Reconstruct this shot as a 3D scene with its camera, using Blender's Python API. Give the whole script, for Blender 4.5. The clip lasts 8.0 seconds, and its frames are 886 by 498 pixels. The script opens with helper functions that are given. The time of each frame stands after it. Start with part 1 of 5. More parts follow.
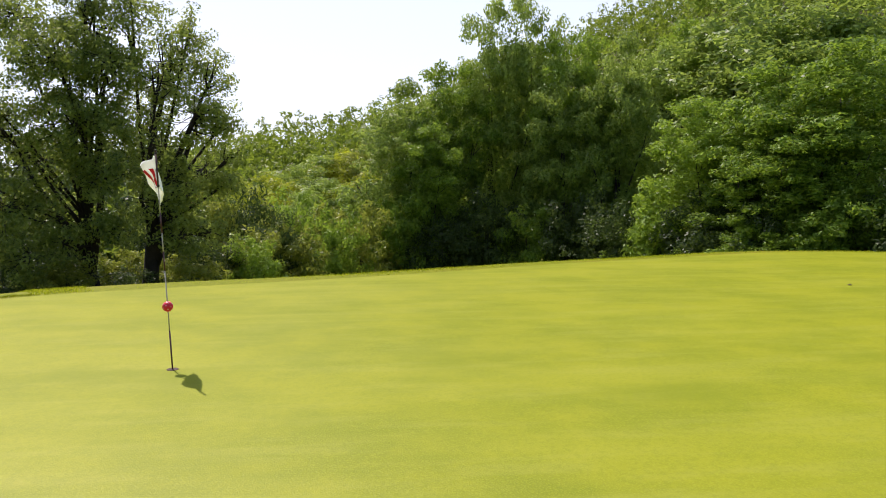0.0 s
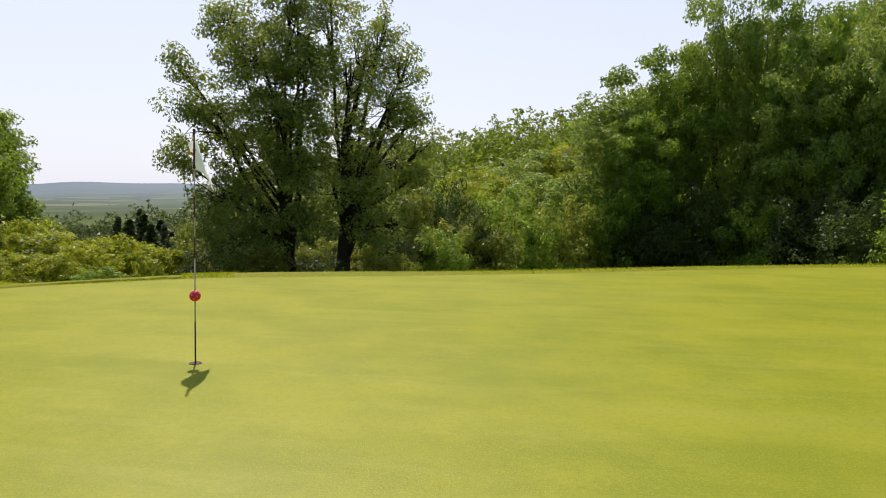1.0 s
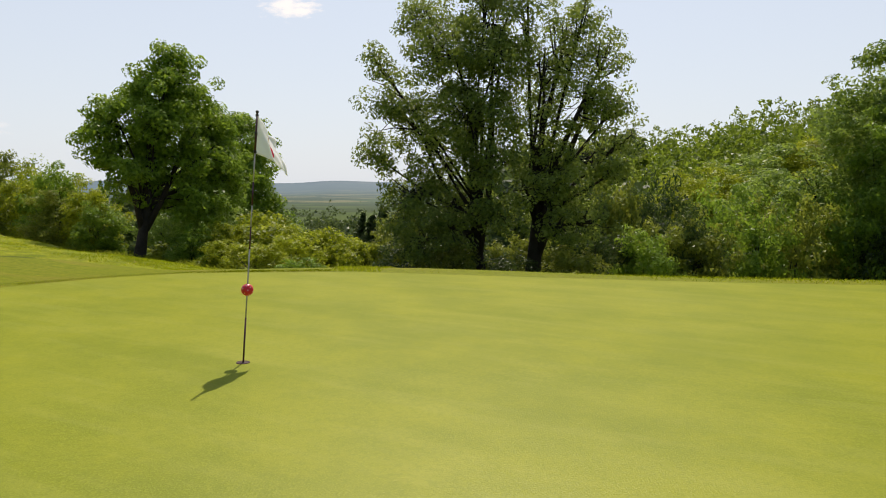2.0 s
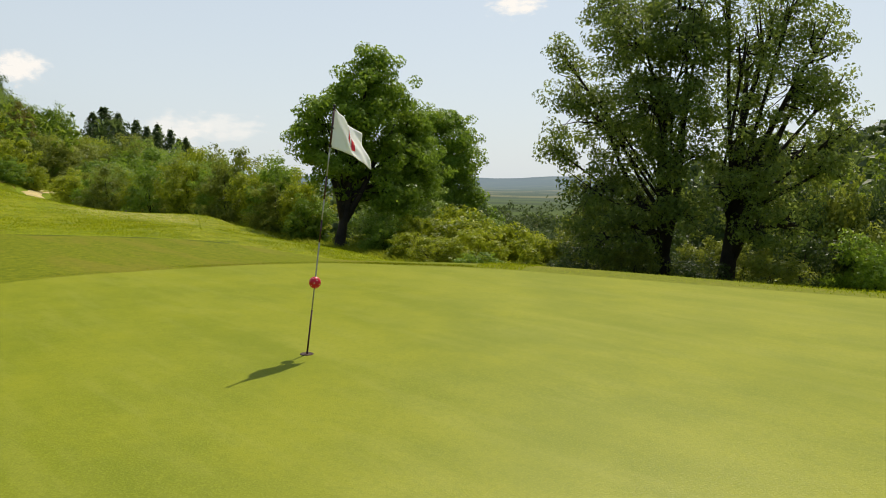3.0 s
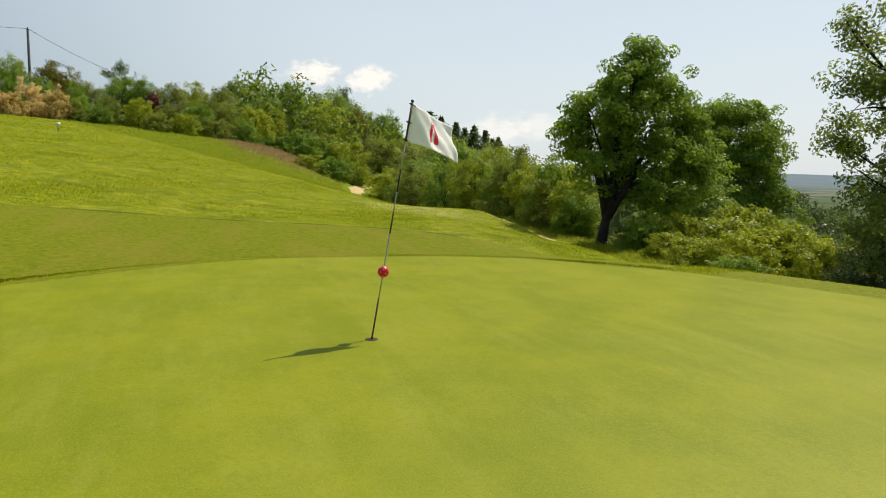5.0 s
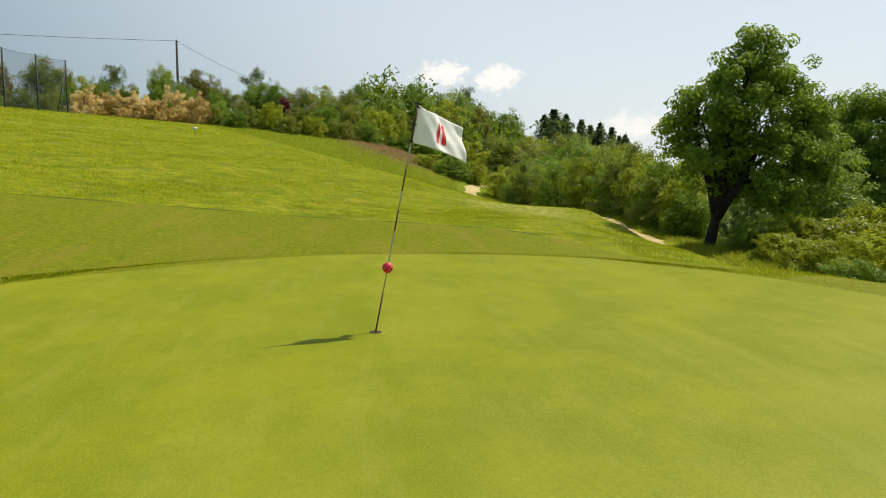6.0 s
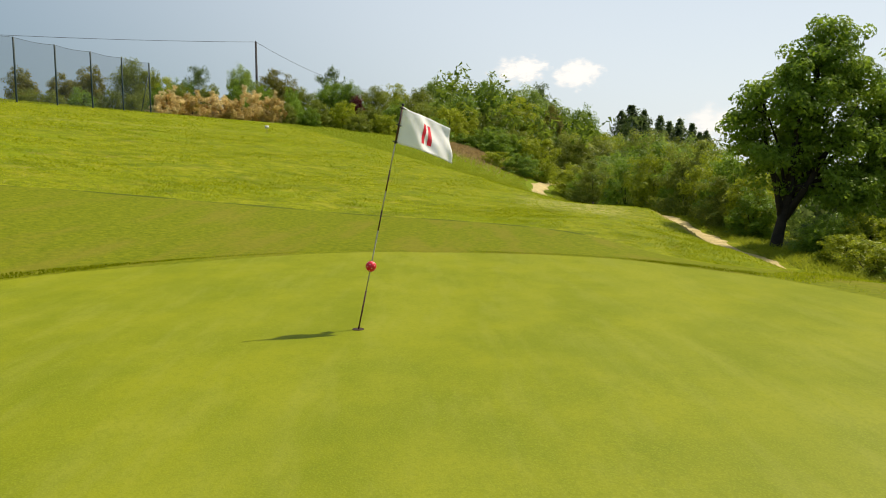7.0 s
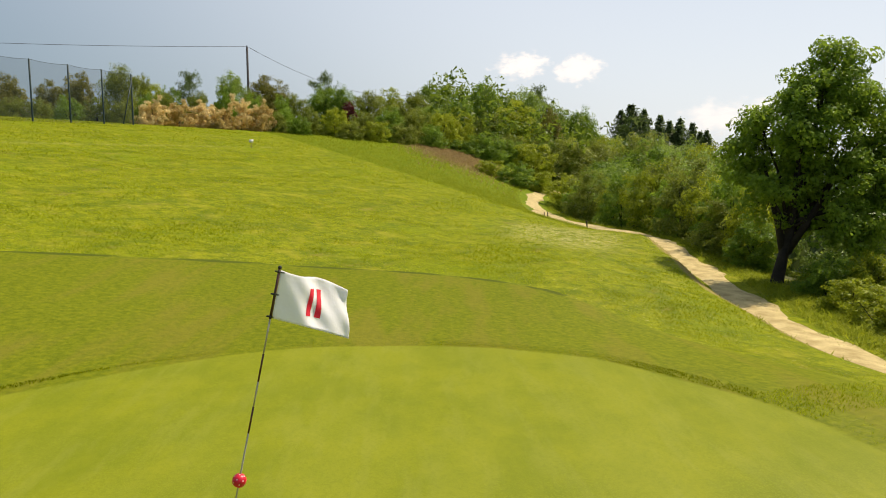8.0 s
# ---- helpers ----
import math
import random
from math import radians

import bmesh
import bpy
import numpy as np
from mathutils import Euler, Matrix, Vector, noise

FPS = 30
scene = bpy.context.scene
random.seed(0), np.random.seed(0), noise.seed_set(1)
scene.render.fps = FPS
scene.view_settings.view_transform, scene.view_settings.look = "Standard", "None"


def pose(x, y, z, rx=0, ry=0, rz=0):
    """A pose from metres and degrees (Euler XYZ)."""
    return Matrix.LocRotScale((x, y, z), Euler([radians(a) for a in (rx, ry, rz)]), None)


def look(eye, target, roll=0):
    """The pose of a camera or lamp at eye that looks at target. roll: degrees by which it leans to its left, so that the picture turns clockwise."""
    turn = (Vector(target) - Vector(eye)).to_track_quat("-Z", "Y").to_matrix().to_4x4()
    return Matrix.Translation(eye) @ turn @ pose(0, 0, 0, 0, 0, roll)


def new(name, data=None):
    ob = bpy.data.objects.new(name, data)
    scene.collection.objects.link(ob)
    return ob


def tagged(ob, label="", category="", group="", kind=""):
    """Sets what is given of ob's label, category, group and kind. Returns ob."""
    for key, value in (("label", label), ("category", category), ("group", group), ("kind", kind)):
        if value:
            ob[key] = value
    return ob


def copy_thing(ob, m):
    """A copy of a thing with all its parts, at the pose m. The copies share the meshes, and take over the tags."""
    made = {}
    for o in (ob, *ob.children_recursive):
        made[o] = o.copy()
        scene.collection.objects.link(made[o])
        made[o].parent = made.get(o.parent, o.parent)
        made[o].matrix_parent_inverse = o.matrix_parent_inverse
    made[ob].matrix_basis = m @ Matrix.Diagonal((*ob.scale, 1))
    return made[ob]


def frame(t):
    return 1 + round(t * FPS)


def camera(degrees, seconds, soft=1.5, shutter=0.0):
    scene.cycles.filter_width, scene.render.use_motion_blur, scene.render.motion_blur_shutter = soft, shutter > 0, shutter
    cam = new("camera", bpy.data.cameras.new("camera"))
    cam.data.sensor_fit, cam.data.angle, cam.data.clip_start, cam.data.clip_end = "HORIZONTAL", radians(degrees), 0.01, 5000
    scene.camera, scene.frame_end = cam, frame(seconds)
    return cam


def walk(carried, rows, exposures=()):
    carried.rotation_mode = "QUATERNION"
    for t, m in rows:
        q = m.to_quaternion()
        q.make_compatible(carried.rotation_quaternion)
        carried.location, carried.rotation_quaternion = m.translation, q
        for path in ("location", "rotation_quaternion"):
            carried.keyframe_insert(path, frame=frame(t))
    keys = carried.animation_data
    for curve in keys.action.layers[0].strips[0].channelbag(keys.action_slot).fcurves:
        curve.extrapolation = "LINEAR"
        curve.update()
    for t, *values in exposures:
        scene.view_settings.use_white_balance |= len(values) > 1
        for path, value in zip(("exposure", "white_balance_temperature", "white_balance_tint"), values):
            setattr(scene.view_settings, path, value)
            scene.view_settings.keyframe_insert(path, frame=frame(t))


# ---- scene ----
cam = camera(62.8, 8.0, soft=1.0)
PATH = [
    (0, (-1.366, -7.075, 1.707), (-0.318, -5.379, 1.541), -0.2),
    (0.5, (-0.275, -6.949, 1.644), (0.484, -5.106, 1.474), -0.1),
    (1, (0.7, -6.629, 1.574), (1.152, -4.689, 1.401), 0.0),
    (1.5, (1.528, -6.194, 1.54), (1.664, -4.206, 1.363), 0.2),
    (1.7, (1.795, -5.967, 1.5), (1.806, -3.975, 1.325), 0.1),
    (2.8, (3.033, -5.142, 1.447), (2.382, -3.261, 1.258), 0.6),
    (3, (3.264, -5.046, 1.47), (2.513, -3.202, 1.278), 0.6),
    (3.5, (3.716, -4.731, 1.449), (2.748, -2.992, 1.253), 0.6),
    (4, (4.156, -4.486, 1.451), (3.005, -2.862, 1.25), 0.6),
    (4.5, (4.555, -4.167, 1.464), (3.25, -2.665, 1.259), 0.6),
    (5, (4.914, -3.817, 1.453), (3.471, -2.447, 1.246), 0.5),
    (5.2, (4.984, -3.629, 1.425), (3.493, -2.312, 1.221), 0.3),
    (6.3, (5.952, -2.888, 1.478), (4.243, -1.871, 1.261), 0.2),
    (6.5, (6.007, -2.764, 1.478), (4.271, -1.795, 1.26), 0.2),
    (7, (6.235, -2.353, 1.503), (4.471, -1.437, 1.282), 0.2),
    (7.5, (5.842, -1.679, 1.973), (4.078, -0.765, 1.747), 0.1),
    (7.8, (5.346, -1.182, 2.464), (3.581, -0.27, 2.232), -0.1),
    (8, (4.995, -0.834, 2.802), (3.23, 0.078, 2.57), -0.1),
]
walk(cam, [(t, look(eye, target, roll)) for t, eye, target, roll in PATH],
     exposures=[(0, 0.52, 6550, 25), (0.5, 0.38, 6650, 24), (1.5, 0.12, 6900, 20), (3.0, -0.03, 7000, 11), (4.5, 0.02, 7050, 11), (6.5, 0.11, 7100, 11), (8.0, 0.16, 7250, 16)])

# ---- world and sun: the sun stands 54 degrees high over the valley side (+y) ----
SUN_DIR = Vector((-0.02, 0.735, 1.0)).normalized()
world = bpy.data.worlds.new("sky_world")
scene.world = world
world.use_nodes = True
wn, wl = world.node_tree.nodes, world.node_tree.links
sky = wn.new("ShaderNodeTexSky")
sky.sky_type, sky.sun_disc = "NISHITA", False
sky.sun_elevation = math.asin(SUN_DIR.z)
sky.sun_rotation = math.atan2(SUN_DIR.x, SUN_DIR.y)
sky.air_density, sky.dust_density, sky.ozone_density = 1.0, 0.8, 1.5
# summer haze, thickest low down and whitest towards the sun
aim = wn.new("ShaderNodeTexCoord")
facing = wn.new("ShaderNodeVectorMath")
facing.operation = "DOT_PRODUCT"
facing.inputs[1].default_value = SUN_DIR
wl.new(aim.outputs["Generated"], facing.inputs[0])
white = wn.new("ShaderNodeMapRange")
white.interpolation_type = "SMOOTHSTEP"
white.inputs["From Min"].default_value, white.inputs["From Max"].default_value = -0.02, 0.54
wl.new(facing.outputs["Value"], white.inputs["Value"])
haze = wn.new("ShaderNodeMix")
haze.data_type = "RGBA"
haze.inputs["A"].default_value = (1.38, 2.10, 2.74, 1)
haze.inputs["B"].default_value = (4.85, 5.6, 6.25, 1)
wl.new(white.outputs[0], haze.inputs["Factor"])
split = wn.new("ShaderNodeSeparateXYZ")
wl.new(aim.outputs["Generated"], split.inputs[0])
thick = wn.new("ShaderNodeMapRange")
thick.inputs["From Min"].default_value, thick.inputs["From Max"].default_value = 0.0, 0.8
thick.inputs["To Min"].default_value, thick.inputs["To Max"].default_value = 0.9, 0.25
wl.new(split.outputs["Z"], thick.inputs["Value"])
veil = wn.new("ShaderNodeMix")
veil.data_type = "RGBA"
wl.new(thick.outputs[0], veil.inputs["Factor"])
wl.new(sky.outputs[0], veil.inputs["A"])
wl.new(haze.outputs["Result"], veil.inputs["B"])
wl.new(veil.outputs["Result"], wn["Background"].inputs[0])
wn["Background"].inputs[1].default_value = 0.135
sun = new("sun", bpy.data.lights.new("sun", "SUN"))
sun.data.energy, sun.data.angle, sun.data.color = 4.3, radians(0.53), (1.0, 0.95, 0.86)
sun.matrix_world = look(SUN_DIR * 300, (0, 0, 0))


# ---- materials ----
def nodes(name):
    m = bpy.data.materials.new(name)
    m.use_nodes = True
    n, l = m.node_tree.nodes, m.node_tree.links
    n.clear()
    out = n.new("ShaderNodeOutputMaterial")
    return m, n, l, out


def ramp(n, l, fac, a, b, lo=0.0, hi=1.0):
    """Colours a to b as fac goes from lo to hi."""
    r = n.new("ShaderNodeMapRange")
    r.inputs["From Min"].default_value, r.inputs["From Max"].default_value = lo, hi
    l.new(fac, r.inputs["Value"])
    return blend(n, l, r.outputs[0], a, b)


def blend(n, l, fac, a, b):
    x = n.new("ShaderNodeMix")
    x.data_type = "RGBA"
    for sock, v in ((x.inputs["Factor"], fac), (x.inputs["A"], a), (x.inputs["B"], b)):
        if isinstance(v, tuple):
            sock.default_value = (*v, 1.0)
        elif isinstance(v, float):
            sock.default_value = v
        else:
            l.new(v, sock)
    return x.outputs["Result"]


def step(n, l, value, lo, hi):
    r = n.new("ShaderNodeMapRange")
    r.interpolation_type = "SMOOTHSTEP"
    r.inputs["From Min"].default_value, r.inputs["From Max"].default_value = lo, hi
    l.new(value, r.inputs["Value"])
    return r.outputs[0]


def mul(n, l, a, b, op="MULTIPLY"):
    m = n.new("ShaderNodeMath")
    m.operation = op
    for k, v in ((0, a), (1, b)):
        if isinstance(v, (int, float)):
            m.inputs[k].default_value = v
        else:
            l.new(v, m.inputs[k])
    return m.outputs[0]


def noise_tex(n, l, coords, scale, detail=4.0, rough=0.55):
    t = n.new("ShaderNodeTexNoise")
    t.inputs["Scale"].default_value, t.inputs["Detail"].default_value, t.inputs["Roughness"].default_value = scale, detail, rough
    l.new(coords, t.inputs["Vector"])
    return t.outputs["Fac"]


def place_coords(n, l, kind="Object", scale=(1, 1, 1), rz=0.0):
    tc = n.new("ShaderNodeTexCoord")
    mp = n.new("ShaderNodeMapping")
    mp.vector_type = "TEXTURE"
    mp.inputs["Scale"].default_value = [1 / v for v in scale]
    mp.inputs["Rotation"].default_value = (0, 0, rz)
    l.new(tc.outputs[kind], mp.inputs["Vector"])
    return mp.outputs[0]


def surface(name, a, b, scale=8.0, rough=0.7, metal=0.0, bump=0.2, bump_scale=60.0, spec=0.4):
    """A plain worn surface: two colours mixed by noise at two scales, with fine relief."""
    m, n, l, out = nodes(name)
    p = n.new("ShaderNodeBsdfPrincipled")
    c = place_coords(n, l)
    big, fine = noise_tex(n, l, c, scale), noise_tex(n, l, c, bump_scale)
    f = mul(n, l, mul(n, l, big, 0.7), mul(n, l, fine, 0.3), "ADD")
    l.new(ramp(n, l, f, a, b, 0.35, 0.65), p.inputs["Base Color"])
    p.inputs["Roughness"].default_value, p.inputs["Metallic"].default_value = rough, metal
    p.inputs["Specular IOR Level"].default_value = spec
    bp = n.new("ShaderNodeBump")
    bp.inputs["Strength"].default_value, bp.inputs["Distance"].default_value = bump, 0.01
    l.new(fine, bp.inputs["Height"])
    l.new(bp.outputs[0], p.inputs["Normal"])
    l.new(p.outputs[0], out.inputs[0])
    return m


def leaf_material(name, dark, light, through_leaf, far=0.0, gloss=0.45):
    """Leaves: each leaf a little different, whole boughs drifting between two greens, light shining through."""
    m, n, l, out = nodes(name)
    g = n.new("ShaderNodeNewGeometry")
    info = n.new("ShaderNodeObjectInfo")
    c = place_coords(n, l)
    bough = noise_tex(n, l, c, 0.9 if not far else far, 2.0)
    f = mul(n, l, mul(n, l, g.outputs["Random Per Island"], 0.55), mul(n, l, bough, 0.6), "ADD")
    f = mul(n, l, f, mul(n, l, mul(n, l, info.outputs["Random"], -0.5, "ADD"), 0.35), "ADD")
    col = ramp(n, l, f, dark, light, 0.25, 0.9)
    p = n.new("ShaderNodeBsdfPrincipled")
    p.inputs["Roughness"].default_value, p.inputs["Specular IOR Level"].default_value = gloss, 0.15
    l.new(col, p.inputs["Base Color"])
    t = n.new("ShaderNodeBsdfTranslucent")
    l.new(blend(n, l, 0.55, col, through_leaf), t.inputs["Color"])
    mx = n.new("ShaderNodeMixShader")
    mx.inputs[0].default_value = 0.40
    l.new(p.outputs[0], mx.inputs[1])
    l.new(t.outputs[0], mx.inputs[2])
    l.new(mx.outputs[0], out.inputs[0])
    return m


MAT = {}
MAT["leaf_oak"] = leaf_material("leaf_oak", (0.056, 0.122, 0.014), (0.235, 0.350, 0.040), (0.42, 0.60, 0.05))
MAT["leaf_wood"] = leaf_material("leaf_wood", (0.070, 0.132, 0.026), (0.285, 0.380, 0.072), (0.52, 0.68, 0.10))
MAT["leaf_ash"] = leaf_material("leaf_ash", (0.072, 0.124, 0.030), (0.285, 0.360, 0.076), (0.50, 0.61, 0.085))
MAT["leaf_light"] = leaf_material("leaf_light", (0.085, 0.140, 0.009), (0.42, 0.460, 0.032), (0.58, 0.64, 0.04))
MAT["leaf_dull"] = leaf_material("leaf_dull", (0.080, 0.124, 0.018), (0.265, 0.300, 0.044), (0.43, 0.48, 0.055))
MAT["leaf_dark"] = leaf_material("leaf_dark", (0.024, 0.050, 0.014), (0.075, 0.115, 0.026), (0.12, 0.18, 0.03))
MAT["needle"] = leaf_material("needle", (0.055, 0.092, 0.032), (0.175, 0.235, 0.070), (0.24, 0.33, 0.08))
MAT["blossom"] = leaf_material("blossom", (0.33, 0.215, 0.03), (0.97, 0.82, 0.42), (0.70, 0.50, 0.13))
MAT["leaf_olive"] = leaf_material("leaf_olive", (0.085, 0.098, 0.016), (0.285, 0.255, 0.045), (0.34, 0.32, 0.05))
MAT["leaf_red"] = leaf_material("leaf_red", (0.05, 0.012, 0.012), (0.12, 0.03, 0.025), (0.15, 0.03, 0.02))
MAT["far_leaf"] = leaf_material("far_leaf", (0.060, 0.112, 0.012), (0.215, 0.280, 0.032), (0.36, 0.48, 0.04), far=0.12)
MAT["valley_leaf"] = leaf_material("valley_leaf", (0.040, 0.074, 0.022), (0.130, 0.175, 0.050), (0.19, 0.25, 0.06), far=0.02)
MAT["bark"] = surface("bark", (0.012, 0.010, 0.007), (0.038, 0.031, 0.023), 3.0, 0.9, bump=0.8, bump_scale=25)


def ground_material():
    m, n, l, out = nodes("turf")

    def attr(name):
        a = n.new("ShaderNodeAttribute")
        a.attribute_name = name
        return a.outputs["Fac"]

    c = place_coords(n, l)
    fine, grain = noise_tex(n, l, c, 75.0, 3.0), noise_tex(n, l, c, 9.0, 5.0, 0.65)
    patch, wide = noise_tex(n, l, c, 1.1, 4.0), noise_tex(n, l, c, 0.22, 3.0)
    # the putting surface: short, with faint mowing bands, drifting patches and fine grain
    rolled = noise_tex(n, l, place_coords(n, l, scale=(0.14, 0.8, 0.3), rz=radians(152)), 1.5, 3.0, 0.6)
    streak = noise_tex(n, l, place_coords(n, l, scale=(0.28, 1.5, 0.5), rz=radians(156)), 1.9, 5.0, 0.65)
    drift = noise_tex(n, l, place_coords(n, l, scale=(0.8, 0.95, 0.5), rz=radians(150)), 0.75, 6.0, 0.68)
    green = ramp(n, l, drift, (0.147, 0.180, 0.0003), (0.207, 0.227, 0.003), 0.41, 0.59)
    green = blend(n, l, mul(n, l, step(n, l, rolled, 0.42, 0.64), 0.40), green, (0.230, 0.248, 0.014))
    green = blend(n, l, mul(n, l, step(n, l, streak, 0.47, 0.64), 0.26), green, (0.255, 0.268, 0.038))
    green = blend(n, l, mul(n, l, step(n, l, patch, 0.52, 0.68), 0.35), green, (0.144, 0.180, 0.001))
    mott = noise_tex(n, l, c, 24.0, 5.0, 0.7)
    green = blend(n, l, mul(n, l, step(n, l, mott, 0.44, 0.64), 0.30), green, (0.120, 0.154, 0.001))
    green = blend(n, l, mul(n, l, step(n, l, fine, 0.46, 0.68), 0.5), green, (0.245, 0.275, 0.012))
    # the apron: longer, darker
    tuft = noise_tex(n, l, c, 2.8, 6.0, 0.72)
    apron = ramp(n, l, grain, (0.090, 0.120, 0.001), (0.182, 0.203, 0.005), 0.32, 0.68)
    apron = blend(n, l, mul(n, l, step(n, l, tuft, 0.44, 0.68), 0.3), apron, (0.11, 0.142, 0.002))
    apron = blend(n, l, mul(n, l, step(n, l, rolled, 0.45, 0.66), 0.5), apron, (0.19, 0.165, 0.018))
    # the rough on the hillside: yellower, tufted, with dry patches
    along = noise_tex(n, l, place_coords(n, l, scale=(0.55, 1.3, 1.0), rz=radians(130)), 2.2, 6.0, 0.75)
    rough = ramp(n, l, tuft, (0.098, 0.135, 0.001), (0.265, 0.280, 0.006), 0.37, 0.63)
    rough = blend(n, l, mul(n, l, step(n, l, along, 0.52, 0.60), 0.4), rough, (0.09, 0.128, 0.001))
    rough = blend(n, l, mul(n, l, step(n, l, grain, 0.49, 0.58), 0.5), rough, (0.095, 0.135, 0.001))
    weave = noise_tex(n, l, c, 17.0, 3.0, 0.7)
    rough = blend(n, l, mul(n, l, step(n, l, weave, 0.50, 0.60), 0.32), rough, (0.085, 0.122, 0.001))
    rough = blend(n, l, mul(n, l, step(n, l, weave, 0.46, 0.38), 0.35), rough, (0.33, 0.34, 0.02))
    rough = blend(n, l, mul(n, l, step(n, l, patch, 0.52, 0.72), 0.5), rough, (0.33, 0.30, 0.025))
    rough = blend(n, l, mul(n, l, step(n, l, wide, 0.48, 0.7), 0.45), rough, (0.155, 0.215, 0.002))
    drifts = noise_tex(n, l, place_coords(n, l, scale=(0.5, 1.0, 0.6), rz=radians(128)), 0.85, 5.0, 0.7)
    rough = blend(n, l, mul(n, l, step(n, l, drifts, 0.50, 0.64), 0.55), rough, (0.088, 0.128, 0.004))
    worn = noise_tex(n, l, place_coords(n, l, scale=(0.8, 1.6, 0.8), rz=radians(128)), 0.55, 6.0, 0.72)
    rough = blend(n, l, mul(n, l, step(n, l, worn, 0.60, 0.72), 0.6), rough, (0.25, 0.20, 0.045))
    speck = noise_tex(n, l, c, 14.0, 2.0)
    rough = blend(n, l, mul(n, l, step(n, l, speck, 0.66, 0.72), 0.5), rough, (0.55, 0.50, 0.2))
    tall = ramp(n, l, tuft, (0.085, 0.135, 0.002), (0.17, 0.22, 0.005), 0.36, 0.64)
    dry = ramp(n, l, grain, (0.17, 0.15, 0.03), (0.34, 0.25, 0.10), 0.3, 0.7)
    bare = ramp(n, l, grain, (0.22, 0.22, 0.025), (0.62, 0.54, 0.27), 0.42, 0.66)
    wob = mul(n, l, mul(n, l, grain, -0.5, "ADD"), 0.35)
    col = blend(n, l, step(n, l, mul(n, l, attr("apron"), wob, "ADD"), -0.15, 0.15), rough, apron)
    col = blend(n, l, step(n, l, attr("tall"), 0.3, 0.7), col, tall)
    # dark line at the apron's edge: shadow of the longer grass, put into colour
    col = blend(n, l, step(n, l, mul(n, l, attr("line"), mul(n, l, wob, 1.5), "ADD"), 0.3, 0.7), col, (0.070, 0.094, 0.006))
    col = blend(n, l, step(n, l, mul(n, l, attr("dry"), wob, "ADD"), 0.35, 0.75), col, dry)
    col = blend(n, l, mul(n, l, mul(n, l, step(n, l, mul(n, l, attr("bare"), mul(n, l, wob, 1.6), "ADD"), 0.2, 0.8), 0.7), step(n, l, tuft, 0.40, 0.58)), col, bare)
    col = blend(n, l, step(n, l, mul(n, l, attr("green"), mul(n, l, wob, 0.25), "ADD"), -0.05, 0.05), col, green)
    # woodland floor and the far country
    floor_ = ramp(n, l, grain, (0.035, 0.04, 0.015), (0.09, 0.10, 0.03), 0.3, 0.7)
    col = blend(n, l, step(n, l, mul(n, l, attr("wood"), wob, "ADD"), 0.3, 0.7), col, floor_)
    fields = n.new("ShaderNodeTexVoronoi")
    fields.inputs["Scale"].default_value = 0.005
    l.new(c, fields.inputs["Vector"])
    hue = n.new("ShaderNodeSeparateColor")
    l.new(fields.outputs["Color"], hue.inputs[0])
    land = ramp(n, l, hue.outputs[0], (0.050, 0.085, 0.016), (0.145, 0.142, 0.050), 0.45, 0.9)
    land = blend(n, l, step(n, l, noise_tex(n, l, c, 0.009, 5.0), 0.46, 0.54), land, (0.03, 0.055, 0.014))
    # distance haze is painted into the far ground's base colour
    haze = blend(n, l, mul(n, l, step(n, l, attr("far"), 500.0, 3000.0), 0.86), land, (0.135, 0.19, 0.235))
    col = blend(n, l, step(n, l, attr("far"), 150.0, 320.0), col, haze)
    p = n.new("ShaderNodeBsdfDiffuse")
    l.new(col, p.inputs["Color"])
    shine = n.new("ShaderNodeBsdfGlossy")
    shine.inputs["Color"].default_value, shine.inputs["Roughness"].default_value = (1.0, 0.95, 0.78, 1), 0.44
    sheen = n.new("ShaderNodeMixShader")
    l.new(blend(n, l, step(n, l, attr("green"), -0.05, 0.05), (0.025, 0.025, 0.025), (0.04, 0.04, 0.04)), sheen.inputs[0])
    l.new(p.outputs[0], sheen.inputs[1])
    l.new(shine.outputs[0], sheen.inputs[2])
    short = step(n, l, attr("green"), -0.05, 0.05)
    height = blend(n, l, short, mul(n, l, tuft, grain, "ADD"), mul(n, l, mul(n, l, fine, 0.1), 0.95, "ADD"))
    bp = n.new("ShaderNodeBump")
    bp.inputs["Strength"].default_value, bp.inputs["Distance"].default_value = 0.55, 0.035
    l.new(height, bp.inputs["Height"])
    l.new(bp.outputs[0], p.inputs["Normal"])
    l.new(bp.outputs[0], shine.inputs["Normal"])
    l.new(sheen.outputs[0], out.inputs[0])
    return m


MAT["turf"] = ground_material()


# ---- mesh helpers ----
def finish(name, bm, material, parent=None, label="", smooth=True):
    me = bpy.data.meshes.new(name)
    bm.to_mesh(me)
    bm.free()
    return dress(name, me, material, parent, label, smooth)


def dress(name, me, material, parent=None, label="", smooth=True):
    me.materials.append(material)
    if smooth:
        me.polygons.foreach_set("use_smooth", [True] * len(me.polygons))
    ob = new(name, me)
    if parent:
        ob.parent = parent
    return tagged(ob, label)


part = finish


